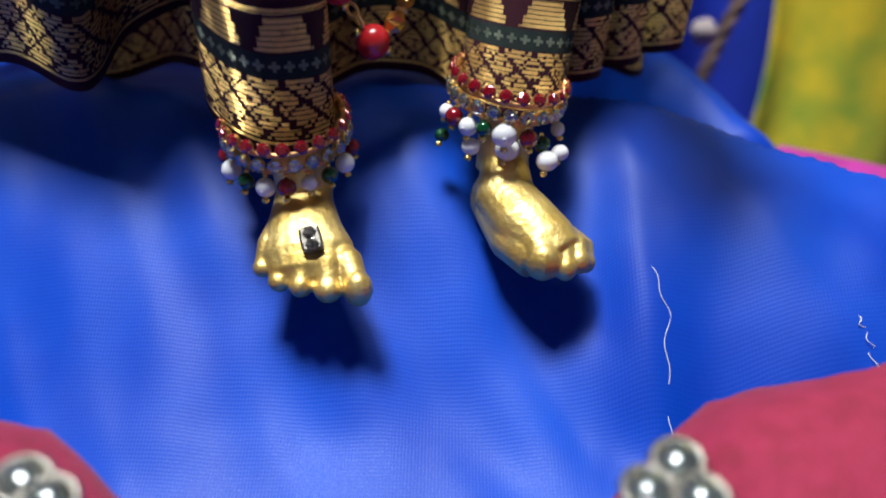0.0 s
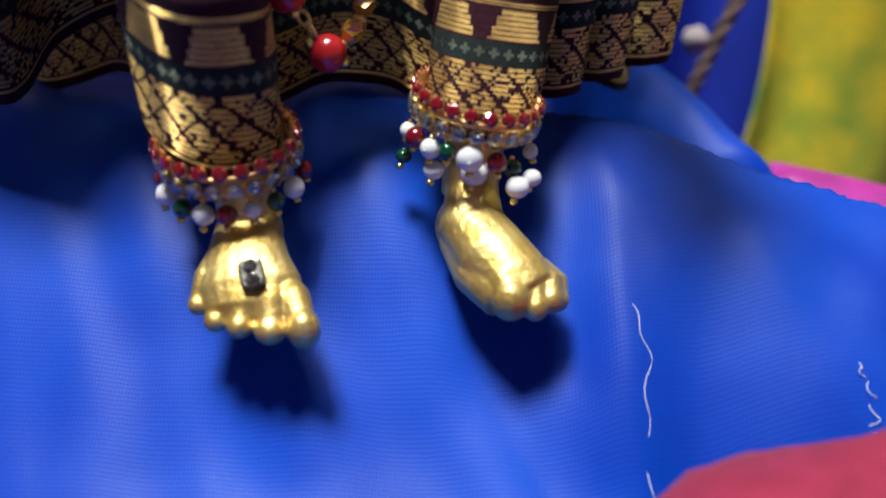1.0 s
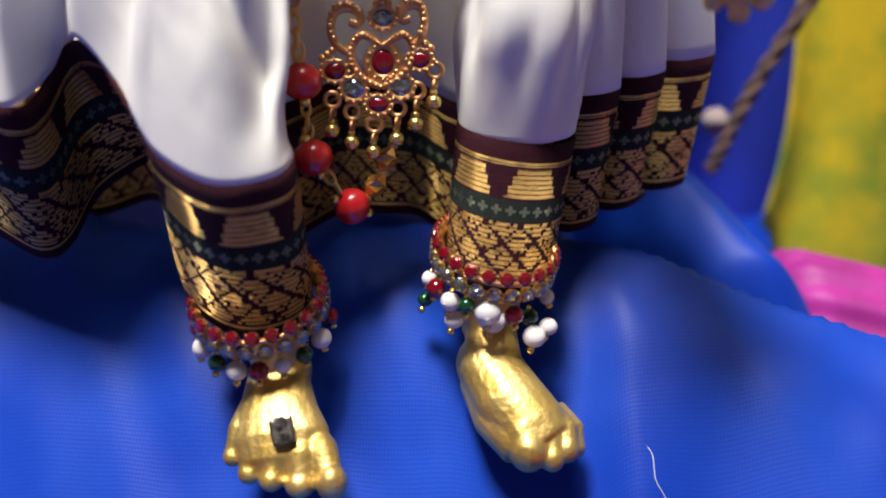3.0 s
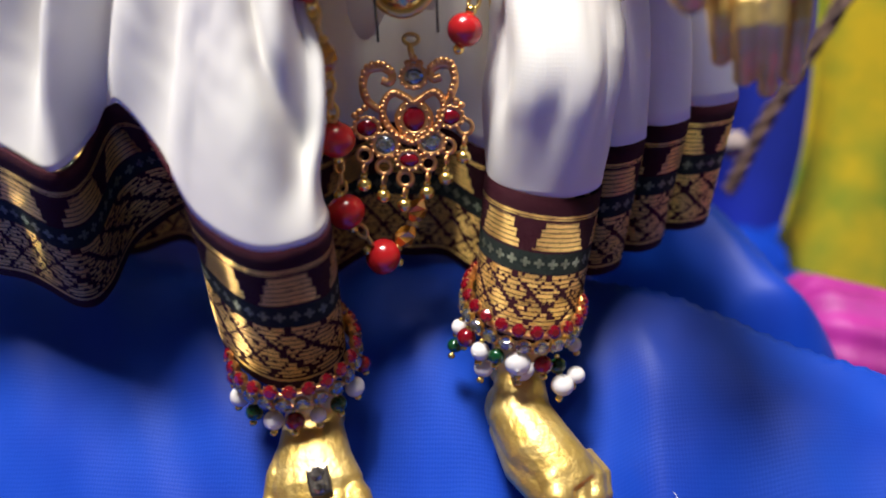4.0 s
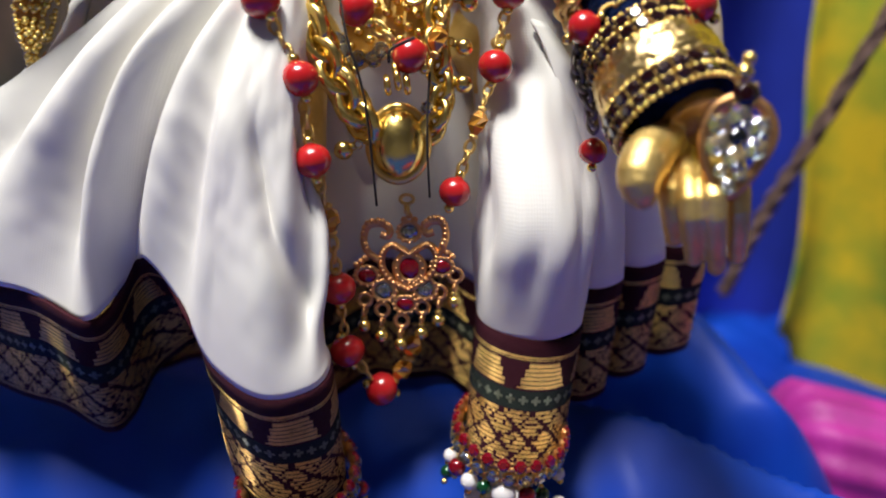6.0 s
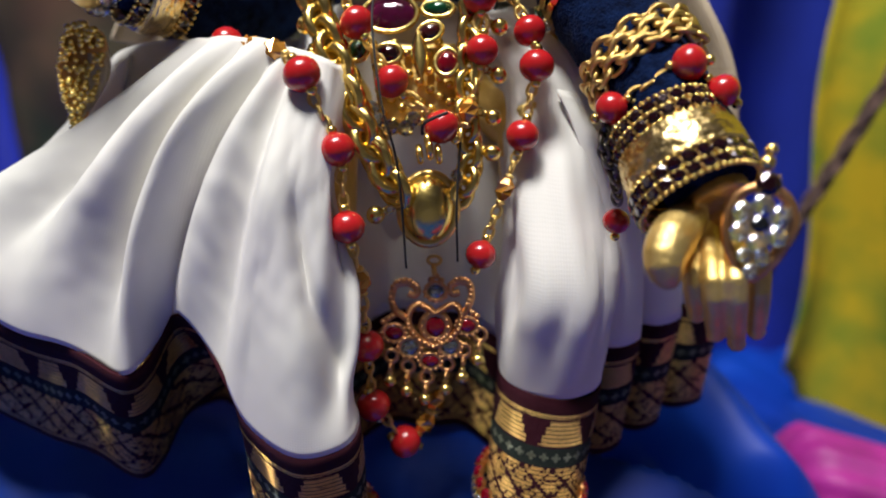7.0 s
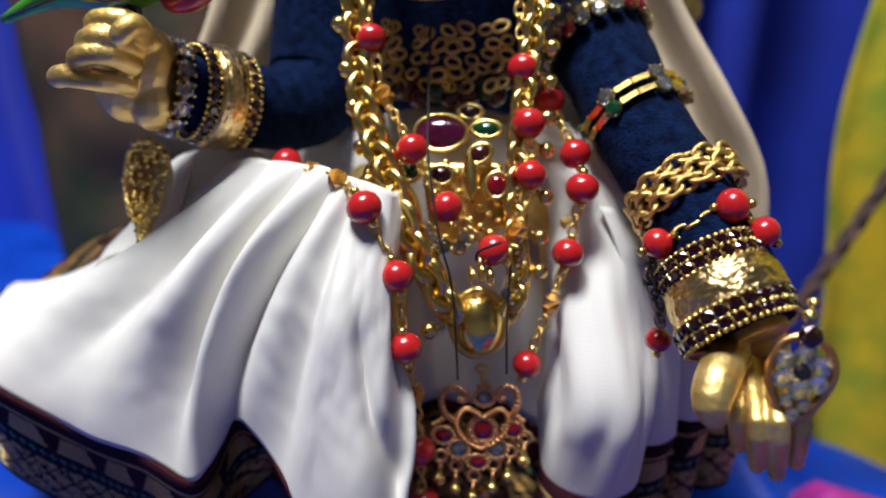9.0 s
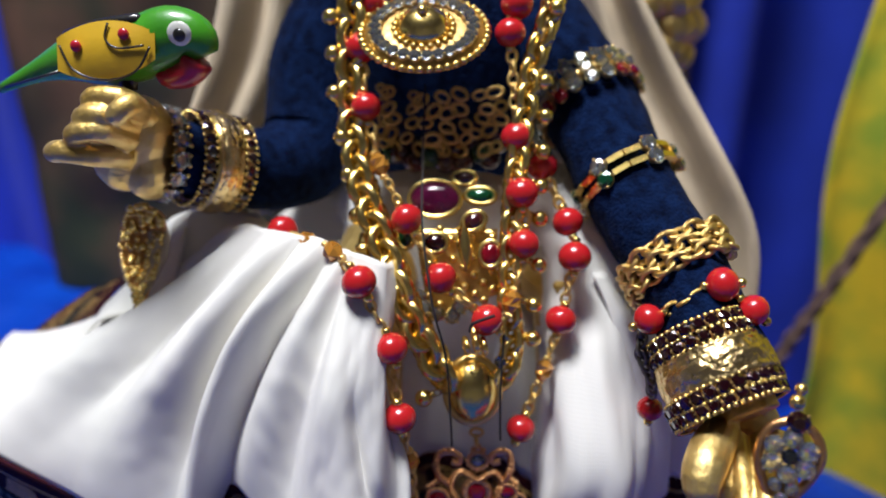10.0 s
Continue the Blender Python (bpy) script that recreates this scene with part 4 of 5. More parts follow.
def velvet_jacket():
    th = thing("velvet_jacket", (-0.003, 0.218, 0.148), "navy velvet jacket with long sleeves on the statue", "jacket")
    def sleeve(pts, radii, name):
        line = curve(pts, 40)
        rr = curve([(r, 0, 0) for r in radii], 40)
        g = Geo()
        g.tube(line, [r.x * (1 + 0.03 * wob(i * 0.35, 2, 3, 1)) for i, r in enumerate(rr)], 28)
        for i, p in enumerate(g.v):
            g.v[i] = tuple(Vector(p) + Vector((1, 1, 1)) * 0.0006 * wob(p[0], p[1], p[2], 160))
        part(name, g, VELVET, th)
    sleeve([(0.012, 0.222, 0.186), (0.0285, 0.2050, 0.1672), (0.0350, 0.1890, 0.1545), (0.0402, 0.1775, 0.1465), (0.0455, 0.1665, 0.1390), (0.0492, 0.1570, 0.1322), (0.0545, 0.1460, 0.1225)], [0.0130, 0.0112, 0.0102, 0.0094, 0.0088, 0.0084, 0.0078], "sleeve")
    sleeve([(-0.024, 0.224, 0.192), (-0.0350, 0.2170, 0.1720), (-0.0370, 0.2070, 0.1530), (-0.0430, 0.1950, 0.1500), (-0.0520, 0.1840, 0.1540), (-0.0590, 0.1770, 0.1575)], [0.0130, 0.0125, 0.0120, 0.0100, 0.0083, 0.0078], "sleeve")
    g = Geo()
    rows = []
    for z, rx, ry in ((0.128, 0.022, 0.017), (0.145, 0.020, 0.016), (0.160, 0.022, 0.018), (0.176, 0.026, 0.020), (0.190, 0.026, 0.018), (0.200, 0.018, 0.013), (0.205, 0.010, 0.010)):
        rows.append([(-0.003 + rx * math.cos(a), 0.219 + ry * math.sin(a), z) for a in (2 * math.pi * j / 32 for j in range(32))])
    k = g.grid(rows, True)
    part("bodice", g, VELVET, th)


def shawl():
    th = thing("shawl", (0, 0.235, 0.13), "cream silk shawl hanging behind the arms of the statue", "shawl")
    for outer, inner in (
        ([(-0.0610, 0.2260, 0.1915), (-0.0646, 0.2200, 0.1739), (-0.0704, 0.2120, 0.1557), (-0.0768, 0.2080, 0.1409)], [(-0.0373, 0.2450, 0.1942), (-0.0407, 0.2400, 0.1704), (-0.0483, 0.2320, 0.1494), (-0.0563, 0.2250, 0.1278)]),
        ([(0.0414, 0.2260, 0.1918), (0.0538, 0.2180, 0.1700), (0.0633, 0.2080, 0.1528), (0.0709, 0.2020, 0.1364), (0.0730, 0.2000, 0.1194), (0.0718, 0.2000, 0.1002)], [(0.0232, 0.2450, 0.1943), (0.0276, 0.2400, 0.1665), (0.0380, 0.2320, 0.1414), (0.0414, 0.2250, 0.1272), (0.0455, 0.2200, 0.1089), (0.0475, 0.2200, 0.0871)])):
        o, n = curve(outer, 40), curve(inner, 40)
        g = Geo()
        g.grid([[o[i].lerp(n[i], j / 16) + Vector((0, -0.003, 0)) * math.sin(j * 0.9 + i * 0.05) for j in range(17)] for i in range(41)], uv=lambda i, j: (j * 0.002, i * 0.003))
        thicken(part("panel", g, CREAM, th), 0.0008, -1)


def lace_sash():
    th = thing("lace_sash", (-0.0653, 0.1660, 0.1278), "gold lace sash end with beaded edge and cream lining", "sash")
    a = curve([(-0.0675, 0.1770, 0.1462), (-0.0712, 0.1765, 0.1440), (-0.0724, 0.1745, 0.1368), (-0.0695, 0.1705, 0.1315), (-0.0660, 0.1668, 0.1264)], 24)
    b = curve([(-0.0660, 0.1770, 0.1462), (-0.0622, 0.1765, 0.1440), (-0.0620, 0.1745, 0.1368), (-0.0636, 0.1705, 0.1315), (-0.0655, 0.1668, 0.1264)], 24)
    g = Geo()
    g.grid([[p.lerp(q, j / 8) for j in range(9)] for p, q in zip(a, b)], uv=lambda i, j: (j * 0.001, i * 0.001))
    thicken(part("backing", g, GOLD_ROSE, th), 0.0006)
    for p, q in zip(a[::1], b[::1]):
        w = (q - p).length
        for j in range(max(2, round(w / 0.0019))):
            f = (j + 0.5) / max(2, round(w / 0.0019))
            place("gold_bead", BEAD_GOLD, spot(p.lerp(q, f) + Vector((random.uniform(-0.0004, 0.0004), -0.0007, random.uniform(-0.0003, 0.0006))), None, random.uniform(0.0005, 0.0010)), th)
    g = Geo()
    c = curve([(-0.0627, 0.1780, 0.1432), (-0.0609, 0.1740, 0.1363), (-0.0659, 0.1680, 0.1267)], 16)
    d = curve([(-0.0661, 0.1780, 0.1431), (-0.0657, 0.1740, 0.1361), (-0.0671, 0.1680, 0.1267)], 16)
    g.grid([[p.lerp(q, j / 4) for j in range(5)] for p, q in zip(c, d)])
    thicken(part("lining", g, CREAM, th, "cream silk lining"), 0.0008)


# ---- necklaces ----
def coral_necklaces():
    th = thing("coral_necklace", (-0.002, 0.160, 0.062), "long strand of red coral beads, gold links and amber crystals", "necklace", "necklaces")
    left = [(-0.0186, 0.1960, 0.1944), (-0.0181, 0.1920, 0.1872), (-0.0194, 0.1870, 0.1786), (-0.0180, 0.1820, 0.1673), (-0.0147, 0.1770, 0.1564), (-0.0084, 0.1700, 0.1472), (-0.0011, 0.1640, 0.1372), (0.0083, 0.1620, 0.1293)]
    bead_strand(th, left, 0.0034, BEAD_CORAL, LINK, (4,))
    right = [(0.0127, 0.1960, 0.1944), (0.0125, 0.1910, 0.1871), (0.0113, 0.1890, 0.1817), (0.0133, 0.1820, 0.1616), (0.0146, 0.1750, 0.1517), (0.0153, 0.1710, 0.1422), (0.0131, 0.1660, 0.1315)]
    bead_strand(th, right, 0.0033, BEAD_CORAL, LINK, (6,))
    th2 = thing("coral_necklace", (0.001, 0.155, 0.062), "lower looping strand of red coral beads with gold links", "necklace", "necklaces")
    low = [(-0.0347, 0.1720, 0.1430), (-0.0278, 0.1660, 0.1434), (-0.0218, 0.1620, 0.1430), (-0.0158, 0.1560, 0.1394), (-0.0098, 0.1540, 0.1266), (-0.0080, 0.1510, 0.1130), (-0.0064, 0.1530, 0.1014), (-0.0060, 0.1540, 0.0870), (-0.0050, 0.1530, 0.0740), (0.0010, 0.1550, 0.0640), (0.0052, 0.1570, 0.0675), (0.0072, 0.1590, 0.0718)]
    bead_strand(th2, low, 0.0034, BEAD_CORAL, LINK, (1, 2, 6, 10, 11))
    up = [(0.0191, 0.1850, 0.1546), (0.0243, 0.1760, 0.1454), (0.0258, 0.1720, 0.1393), (0.0235, 0.1685, 0.1265), (0.0203, 0.1650, 0.1166), (0.0160, 0.1620, 0.1040)]
    bead_strand(th2, up, 0.0033, BEAD_CORAL, LINK, (4,))


def gold_chains():
    th = thing("gold_chain", (0.004, 0.160, 0.112), "thick gold curb chain with small hanging gold balls", "necklace", "necklaces")
    a = [(-0.0218, 0.1920, 0.1933), (-0.0214, 0.1900, 0.1856), (-0.0214, 0.1840, 0.1680), (-0.0186, 0.1770, 0.1529), (-0.0116, 0.1670, 0.1395), (-0.0060, 0.1620, 0.1270), (0.0016, 0.1590, 0.1147)]
    chain(th, a, 0.0034, LINK_BRIGHT, 0.95, twist=0.9)
    a2 = [(-0.0152, 0.1720, 0.1398), (-0.0103, 0.1650, 0.1330), (-0.0031, 0.1610, 0.1225), (0.0016, 0.1600, 0.1127)]
    chain(th, a2, 0.0034, LINK_BRIGHT, 0.95, twist=0.9)
    for p in ((-0.0258, 0.1880, 0.1846), (-0.0252, 0.1860, 0.1775), (-0.0247, 0.1830, 0.1699), (-0.0230, 0.1800, 0.1613), (-0.0213, 0.1770, 0.1541), (-0.0191, 0.1730, 0.1466), (-0.0173, 0.1690, 0.1406), (-0.0040, 0.1580, 0.1131), (-0.0087, 0.1630, 0.1289)):
        place("ball", DROP, spot(Vector(p), facing((0.8, 0.2, 0.3)), 0.0018), th)
    th = thing("gold_chain", (0.012, 0.162, 0.114), "gold link chain with hanging gold balls and a twisted cord", "necklace", "necklaces")
    b = [(0.0210, 0.1940, 0.1934), (0.0195, 0.1910, 0.1858), (0.0164, 0.1880, 0.1760), (0.0149, 0.1840, 0.1662), (0.0132, 0.1780, 0.1534), (0.0128, 0.1730, 0.1428), (0.0126, 0.1680, 0.1311), (0.0135, 0.1650, 0.1210), (0.0108, 0.1610, 0.1139)]
    chain(th, b, 0.0027, LINK_BRIGHT, 0.98, twist=0.9)
    c = [(0.0223, 0.1950, 0.1923), (0.0178, 0.1900, 0.1837), (0.0168, 0.1880, 0.1749), (0.0159, 0.1850, 0.1661)]
    chain(th, c, 0.0016, LINK, 0.9)
    for p in ((0.0205, 0.1890, 0.1865), (0.0187, 0.1850, 0.1725), (0.0190, 0.1830, 0.1657), (0.0189, 0.1810, 0.1589), (0.0185, 0.1780, 0.1523), (0.0184, 0.1750, 0.1462), (0.0185, 0.1710, 0.1376), (0.0177, 0.1680, 0.1300), (0.0177, 0.1650, 0.1238)):
        place("ball", DROP, spot(Vector(p), facing((-0.8, 0.2, 0.3)), 0.0017), th)
    th = thing("black_cord", (0.0, 0.160, 0.112), "thin black thread tied over the necklaces", "thread")
    string(th, [(-0.0059, 0.1840, 0.1717), (-0.0059, 0.1780, 0.1554), (-0.0048, 0.1660, 0.1473), (-0.0022, 0.1580, 0.1342), (0.0006, 0.1570, 0.1225), (0.0019, 0.1560, 0.1031)], 0.00022, BLACK)
    string(th, [(0.0118, 0.1620, 0.1265), (0.0114, 0.1580, 0.1159), (0.0117, 0.1570, 0.1044)], 0.00022, BLACK)
    string(th, [(0.0051, 0.1580, 0.1287), (0.0057, 0.1570, 0.1310), (0.0098, 0.1570, 0.1329)], 0.0003, BLACK, "knot_end")


def locket():
    th = thing("locket", (0.0063, 0.1600, 0.1068), "domed gold locket hanging from gold rings", "locket")
    c = Vector((0.0057, 0.1610, 0.1136))
    g = Geo()
    t = facing((0, -0.95, 0.3))
    rows = []
    for i in range(9):
        a = i / 8 * math.pi / 2
        rows.append([c + t @ Vector((0.0052 * math.cos(a) * math.cos(b), 0.0066 * math.cos(a) * math.sin(b), 0.0042 * math.sin(a))) for b in (2 * math.pi * j / 24 for j in range(24))])
    g.grid(rows, True)
    part("dome", g, GOLD_BRIGHT, th)
    g = Geo()
    g.ring(c, 0.0054, 0.0009, t, 30, 8, 0, 1.25)
    part("rim", g, GOLD, th)
    for p, s in (((0.0043, 0.1600, 0.1245), 0.0017), ((0.0062, 0.1595, 0.1256), 0.0018), ((0.0078, 0.1600, 0.1246), 0.0017), ((0.0057, 0.1610, 0.1268), 0.0016)):
        place("ring", LINK_BRIGHT, spot(Vector(p), facing((1, 0.2, 0.1)), s), th)
    place("crystal", STONE_CLEAR, spot(Vector((0.0112, 0.1620, 0.1200)), facing((0, -1, 0.3)), 0.0013), th)


def heart_pendant():
    th = thing("heart_pendant", (0.0070, 0.1590, 0.0720), "rose gold filigree pendant with ruby and clear stones and hanging balls", "pendant")
    c = Vector((0.0072, 0.1590, 0.0893))
    t = facing((0.0, -0.97, 0.22))
    def P(x, y, z=0.0):
        return c + t @ Vector((x * 0.00112, y * 0.00095, z * 0.001))
    def wire(name, pts, r, closed=False, mat=GOLD_ROSE):
        g = Geo()
        line = curve([P(*p) for p in (pts + [pts[0]] if closed else pts)], 12 * len(pts))
        g.tube(line, r * 0.0012, 7)
        return part(name, g, mat, th)
    heart = [(-0.3, -4.4), (-3.0, -2.9), (-4.8, 0.0), (-4.7, 3.0), (-3.2, 4.7), (-1.2, 3.8), (0.0, 2.9), (1.2, 3.8), (3.2, 4.9), (4.6, 3.2), (4.4, 0.2), (2.4, -2.8)]
    wire("heart_frame", heart, 0.62, True)
    for p in curve([P(*q) for q in heart + heart[:1]], 40):
        place("grain", BEAD_ROSE, spot(p + Vector((0, -0.0006, 0.0002)), None, 0.00046), th)
    wire("inner_drop", [(0, -4.0), (-1.9, -2.0), (-2.5, 0.4), (-1.4, 2.5), (0, 2.9), (1.4, 2.5), (2.5, 0.4), (1.9, -2.0)], 0.55, True)
    crown = {-1: [(-5.4, 1.6), (-7.4, 3.4), (-8.0, 6.0), (-7.2, 8.6), (-5.0, 9.2), (-3.4, 8.0), (-3.8, 6.6), (-5.0, 7.0)], 1: [(4.6, 2.2), (5.8, 4.4), (6.4, 7.0), (5.8, 9.4), (4.0, 9.8), (2.6, 8.6), (3.0, 7.2), (4.2, 7.6)]}
    for side in (-1, 1):
        wire("scroll", crown[side], 0.62)
        for p in curve([P(*q) for q in crown[side][1:6]], 10):
            place("crown_bead", BEAD_ROSE, spot(p + Vector((0, -0.0004, 0.0008)), None, 0.00062), th)
    def jewel(x, y, r, mat, oval=1.0):
        g = Geo()
        g.gem(P(x, y, 0.2), r * 0.001, 0.0009, t, 12, 0, oval)
        g.ring(P(x, y, 0.2), r * 0.00110, 0.00048, t, 20, 6, 1, oval)
        part("set_stone", g, [mat, GOLD_ROSE], th)
        for k in range(12):
            a = 2 * math.pi * k / 12
            place("grain", BEAD_ROSE, spot(P(x, y, 0.5) + t @ Vector((r * 0.00125 * math.cos(a), r * 0.00125 * oval * math.sin(a), 0)), None, 0.00036), th)
    jewel(0, 0, 2.1, RUBY, 1.1)
    jewel(-7.5, -1.7, 2.0, RUBY, 0.80)
    jewel(5.7, 0.4, 1.9, RUBY, 0.80)
    jewel(-0.8, -7.6, 1.9, RUBY, 0.75)
    jewel(0, 7.6, 1.9, CRYSTAL, 0.85)
    jewel(-4.6, -4.8, 2.0, CRYSTAL, 0.9)
    jewel(2.7, -4.3, 2.0, CRYSTAL, 0.9)
    for k in range(3):
        place("edge_bead", BEAD_ROSE, spot(P(-9.4 + 0.8 * k, 0.6 + 0.7 * k), None, 0.0007), th)
        place("edge_bead", BEAD_ROSE, spot(P(7.4 - 0.8 * k, 2.6 + 0.7 * k), None, 0.0007), th)
        place("edge_bead", BEAD_ROSE, spot(P(0.9 * (k - 1), 10.0 + (0.9 if k == 1 else 0)), None, 0.0007), th)
    for x, y, drop in ((-8.0, -6.8, 5.6), (-4.9, -8.9, 5.6), (-1.5, -11.2, 5.0), (2.2, -8.2, 5.6), (5.2, -5.0, 6.0), (8.0, -1.4, 5.6)):
        g = Geo()
        g.ring(P(x, y), 0.0013, 0.00045, t, 16, 6)
        part("filigree_ring", g, GOLD_ROSE, th)
        place("hook", LINK_ROSE, spot(P(x, y - 2.4), facing((1, -0.2, 0)), 0.0011), th)
        ball = place("ball", BEAD_GOLD, spot(P(x - 0.2, y - drop), None, 0.00140), th)
        place("ball_tip", BEAD_GOLD, spot(P(x - 0.2, y - drop + 1.7), None, 0.0007), ball)
    place("loop", LINK, spot(P(-0.4, 12.2), facing((1, 0, 0.2)), 0.0014), th)
    place("loop", LINK, spot(P(-0.4, 14.2), t, 0.0013), th)


def stone_brooch():
    th = thing("stone_brooch", (0.0025, 0.1720, 0.1274), "yellow gold filigree brooch with a large purple stone", "brooch")
    t = facing((-0.05, -0.85, 0.5))
    def jewel(p, r, oval, mat, turn=0.0):
        tt = t @ Matrix.Rotation(turn, 3, "Z")
        g = Geo()
        g.gem(p, r, 0.0016, tt, 16, 0, oval)
        g.ring(p, r * 1.06, 0.0006, tt, 26, 6, 1, oval)
        part("set_stone", g, [mat, GOLD_BRIGHT], th)
    jewel((-0.0036, 0.1805, 0.1483), 0.0053, 0.70, PURPLE)
    jewel((0.0061, 0.1800, 0.1493), 0.0030, 0.55, GREEN)
    jewel((0.0025, 0.1830, 0.1523), 0.0024, 0.6, GARNET)
    jewel((0.0049, 0.1755, 0.1452), 0.0024, 0.75, SHADE_RED, 0.5)
    jewel((-0.0029, 0.1725, 0.1413), 0.0024, 0.8, GARNET)
    jewel((0.0086, 0.1705, 0.1400), 0.0021, 1.2, RUBY)
    jewel((-0.0092, 0.1740, 0.1418), 0.0018, 1.2, GREEN)
    leaf = Geo()
    a, b = Vector((0.0028, 0.1735, 0.1461)), Vector((0.0039, 0.1685, 0.1369))
    rows = []
    for i in range(13):
        f = i / 12
        w = 0.0016 * math.sin(math.pi * f) + 0.0001
        rows.append([a.lerp(b, f) + Vector((w * s, 0, 0)) + Vector((0, -0.0008 * (1 - abs(s)), 0)) for s in (-1, -0.5, 0, 0.5, 1)])
    leaf.grid(rows)
    thicken(part("leaf", leaf, GOLD_BRIGHT, th), 0.0006)
    plate = Geo()
    rows = []
    p0, p1, p2, p3 = (Vector(p) for p in ((-0.0077, 0.1790, 0.1419), (0.0099, 0.1790, 0.1424), (-0.0041, 0.1715, 0.1247), (0.0102, 0.1715, 0.1306)))
    for i in range(15):
        f = i / 14
        l, r = p0.lerp(p2, f), p1.lerp(p3, f)
        rows.append([l.lerp(r, j / 10) + Vector((0, -0.0015, 0.0005)) for j in range(11)])
    plate.grid(rows)
    thicken(part("filigree_plate", plate, GOLD, th), 0.0006)
    for i in range(9):
        for j in range(8):
            if (i + j) % 2 == 0:
                l, r = p0.lerp(p2, i / 8), p1.lerp(p3, i / 8)
                place("grain", BEAD_GOLD, spot(l.lerp(r, (j + 0.5) / 8) + Vector((0, -0.0026, 0.0008)), None, 0.0010), th)
    for p in ((-0.0057, 0.1670, 0.1315), (-0.0045, 0.1660, 0.1295), (-0.0018, 0.1660, 0.1283), (0.0012, 0.1650, 0.1283), (0.0025, 0.1660, 0.1298)):
        place("clear_stone", STONE_CLEAR, spot(Vector(p), facing((0.1, -1, 0.4)), 0.0017), th)


def choker():
    th = thing("choker", (-0.0040, 0.1860, 0.1737), "gold domed choker pendant ringed with rhinestones, chain tassels below", "necklace", "necklaces")
    c = Vector((-0.0062, 0.1860, 0.1820))
    t = facing((0.0, -0.62, 0.78))
    def P(x, y, z=0.0):
        return c + t @ Vector((x, y, z))
    g = Geo()
    rows = [[P(r * math.cos(a), r * 0.80 * math.sin(a), z) for a in (2 * math.pi * j / 36 for j in range(36))] for r, z in ((0.0128, -0.0012), (0.0130, 0.0), (0.0080, 0.0008), (0.001, 0.001))]
    g.grid(rows, True)
    part("plate", g, GOLD_DARK, th)
    g = Geo()
    rows = [[P(0.0054 * math.cos(f) * math.cos(a), 0.0048 * math.cos(f) * math.sin(a), 0.001 + 0.0042 * math.sin(f)) for a in (2 * math.pi * j / 28 for j in range(28))] for f in (math.pi / 2 * i / 9 for i in range(10))]
    g.grid(rows, True)
    part("dome", g, GOLD_BRIGHT, th)
    place("knob", BEAD_GOLD, spot(P(0, 0, 0.0056), None, 0.0011), th)
    for j in range(26):
        a = 2 * math.pi * j / 26
        place("clear_stone", STONE_CLEAR, spot(P(0.0100 * math.cos(a), 0.0080 * math.sin(a), 0.0010), t, 0.0015), th)
    for j in range(44):
        a = 2 * math.pi * j / 44
        place("rim_bead", BEAD_GOLD, spot(P(0.0129 * math.cos(a), 0.0104 * math.sin(a), 0.0), None, 0.00085), th)
        if j % 2:
            place("dome_bead", BEAD_GOLD, spot(P(0.0060 * math.cos(a), 0.0053 * math.sin(a), 0.0012), None, 0.0007), th)
    rnd = random.Random(5)
    tops = curve([(-0.0166, 0.1920, 0.1703), (-0.0042, 0.1890, 0.1692), (0.0089, 0.1920, 0.1707)], 7)
    ends = curve([(-0.0148, 0.1920, 0.1533), (-0.0036, 0.1880, 0.1526), (0.0076, 0.1910, 0.1534)], 7)
    for i, (a, b) in enumerate(zip(tops, ends)):
        for k in range(5):
            p = a.lerp(b, 0.08 + 0.17 * k) + Vector((rnd.uniform(-0.0016, 0.0016), rnd.uniform(-0.001, 0.0005), rnd.uniform(-0.0005, 0.0005)))
            place("tassel_link", LINK, spot(p, facing((rnd.uniform(-0.7, 0.7), -1, rnd.uniform(0, 0.8)), (rnd.uniform(-1, 1), 0, 1)), rnd.uniform(0.0014, 0.0019)), th)
        place("dark_bead", BEAD_SMOKE if i % 3 else BEAD_GREEN, spot(b + Vector((0, 0.001, rnd.uniform(-0.001, 0.003))), None, 0.0026), th)
        place("dark_bead", BEAD_SMOKE, spot(b + Vector((0.002, 0.003, 0.004)), None, 0.0024), th)


# ---- arm jewels ----
def arm_ring(c, axis):
    return Vector(c), facing(Vector(axis).normalized(), (0.2, 0.3, 1))


def stone_bangle(c, axis, radius, n, me, size, label):
    c, t = arm_ring(c, axis)
    th = thing("bangle", c, label, "bangle", "bangles")
    g = Geo()
    g.ring(c, radius, 0.0007, t, 40, 6)
    part("band", g, GOLD_ROSE, th)
    for j in range(n):
        a = 2 * math.pi * j / n
        d = t @ Vector((math.cos(a), math.sin(a), 0))
        place("stone", me, spot(c + d * (radius + 0.0004), facing(d), size * 1.15), th)
    for j in range(2 * n):
        a = math.pi * (j + 0.5) / n
        d = t @ Vector((math.cos(a), math.sin(a), 0))
        for s in (-1, 1):
            place("grain", BEAD_GOLD, spot(c + d * (radius + 0.0007) + t.col[2] * (s * size * 1.05), None, 0.00050), th)
    return th


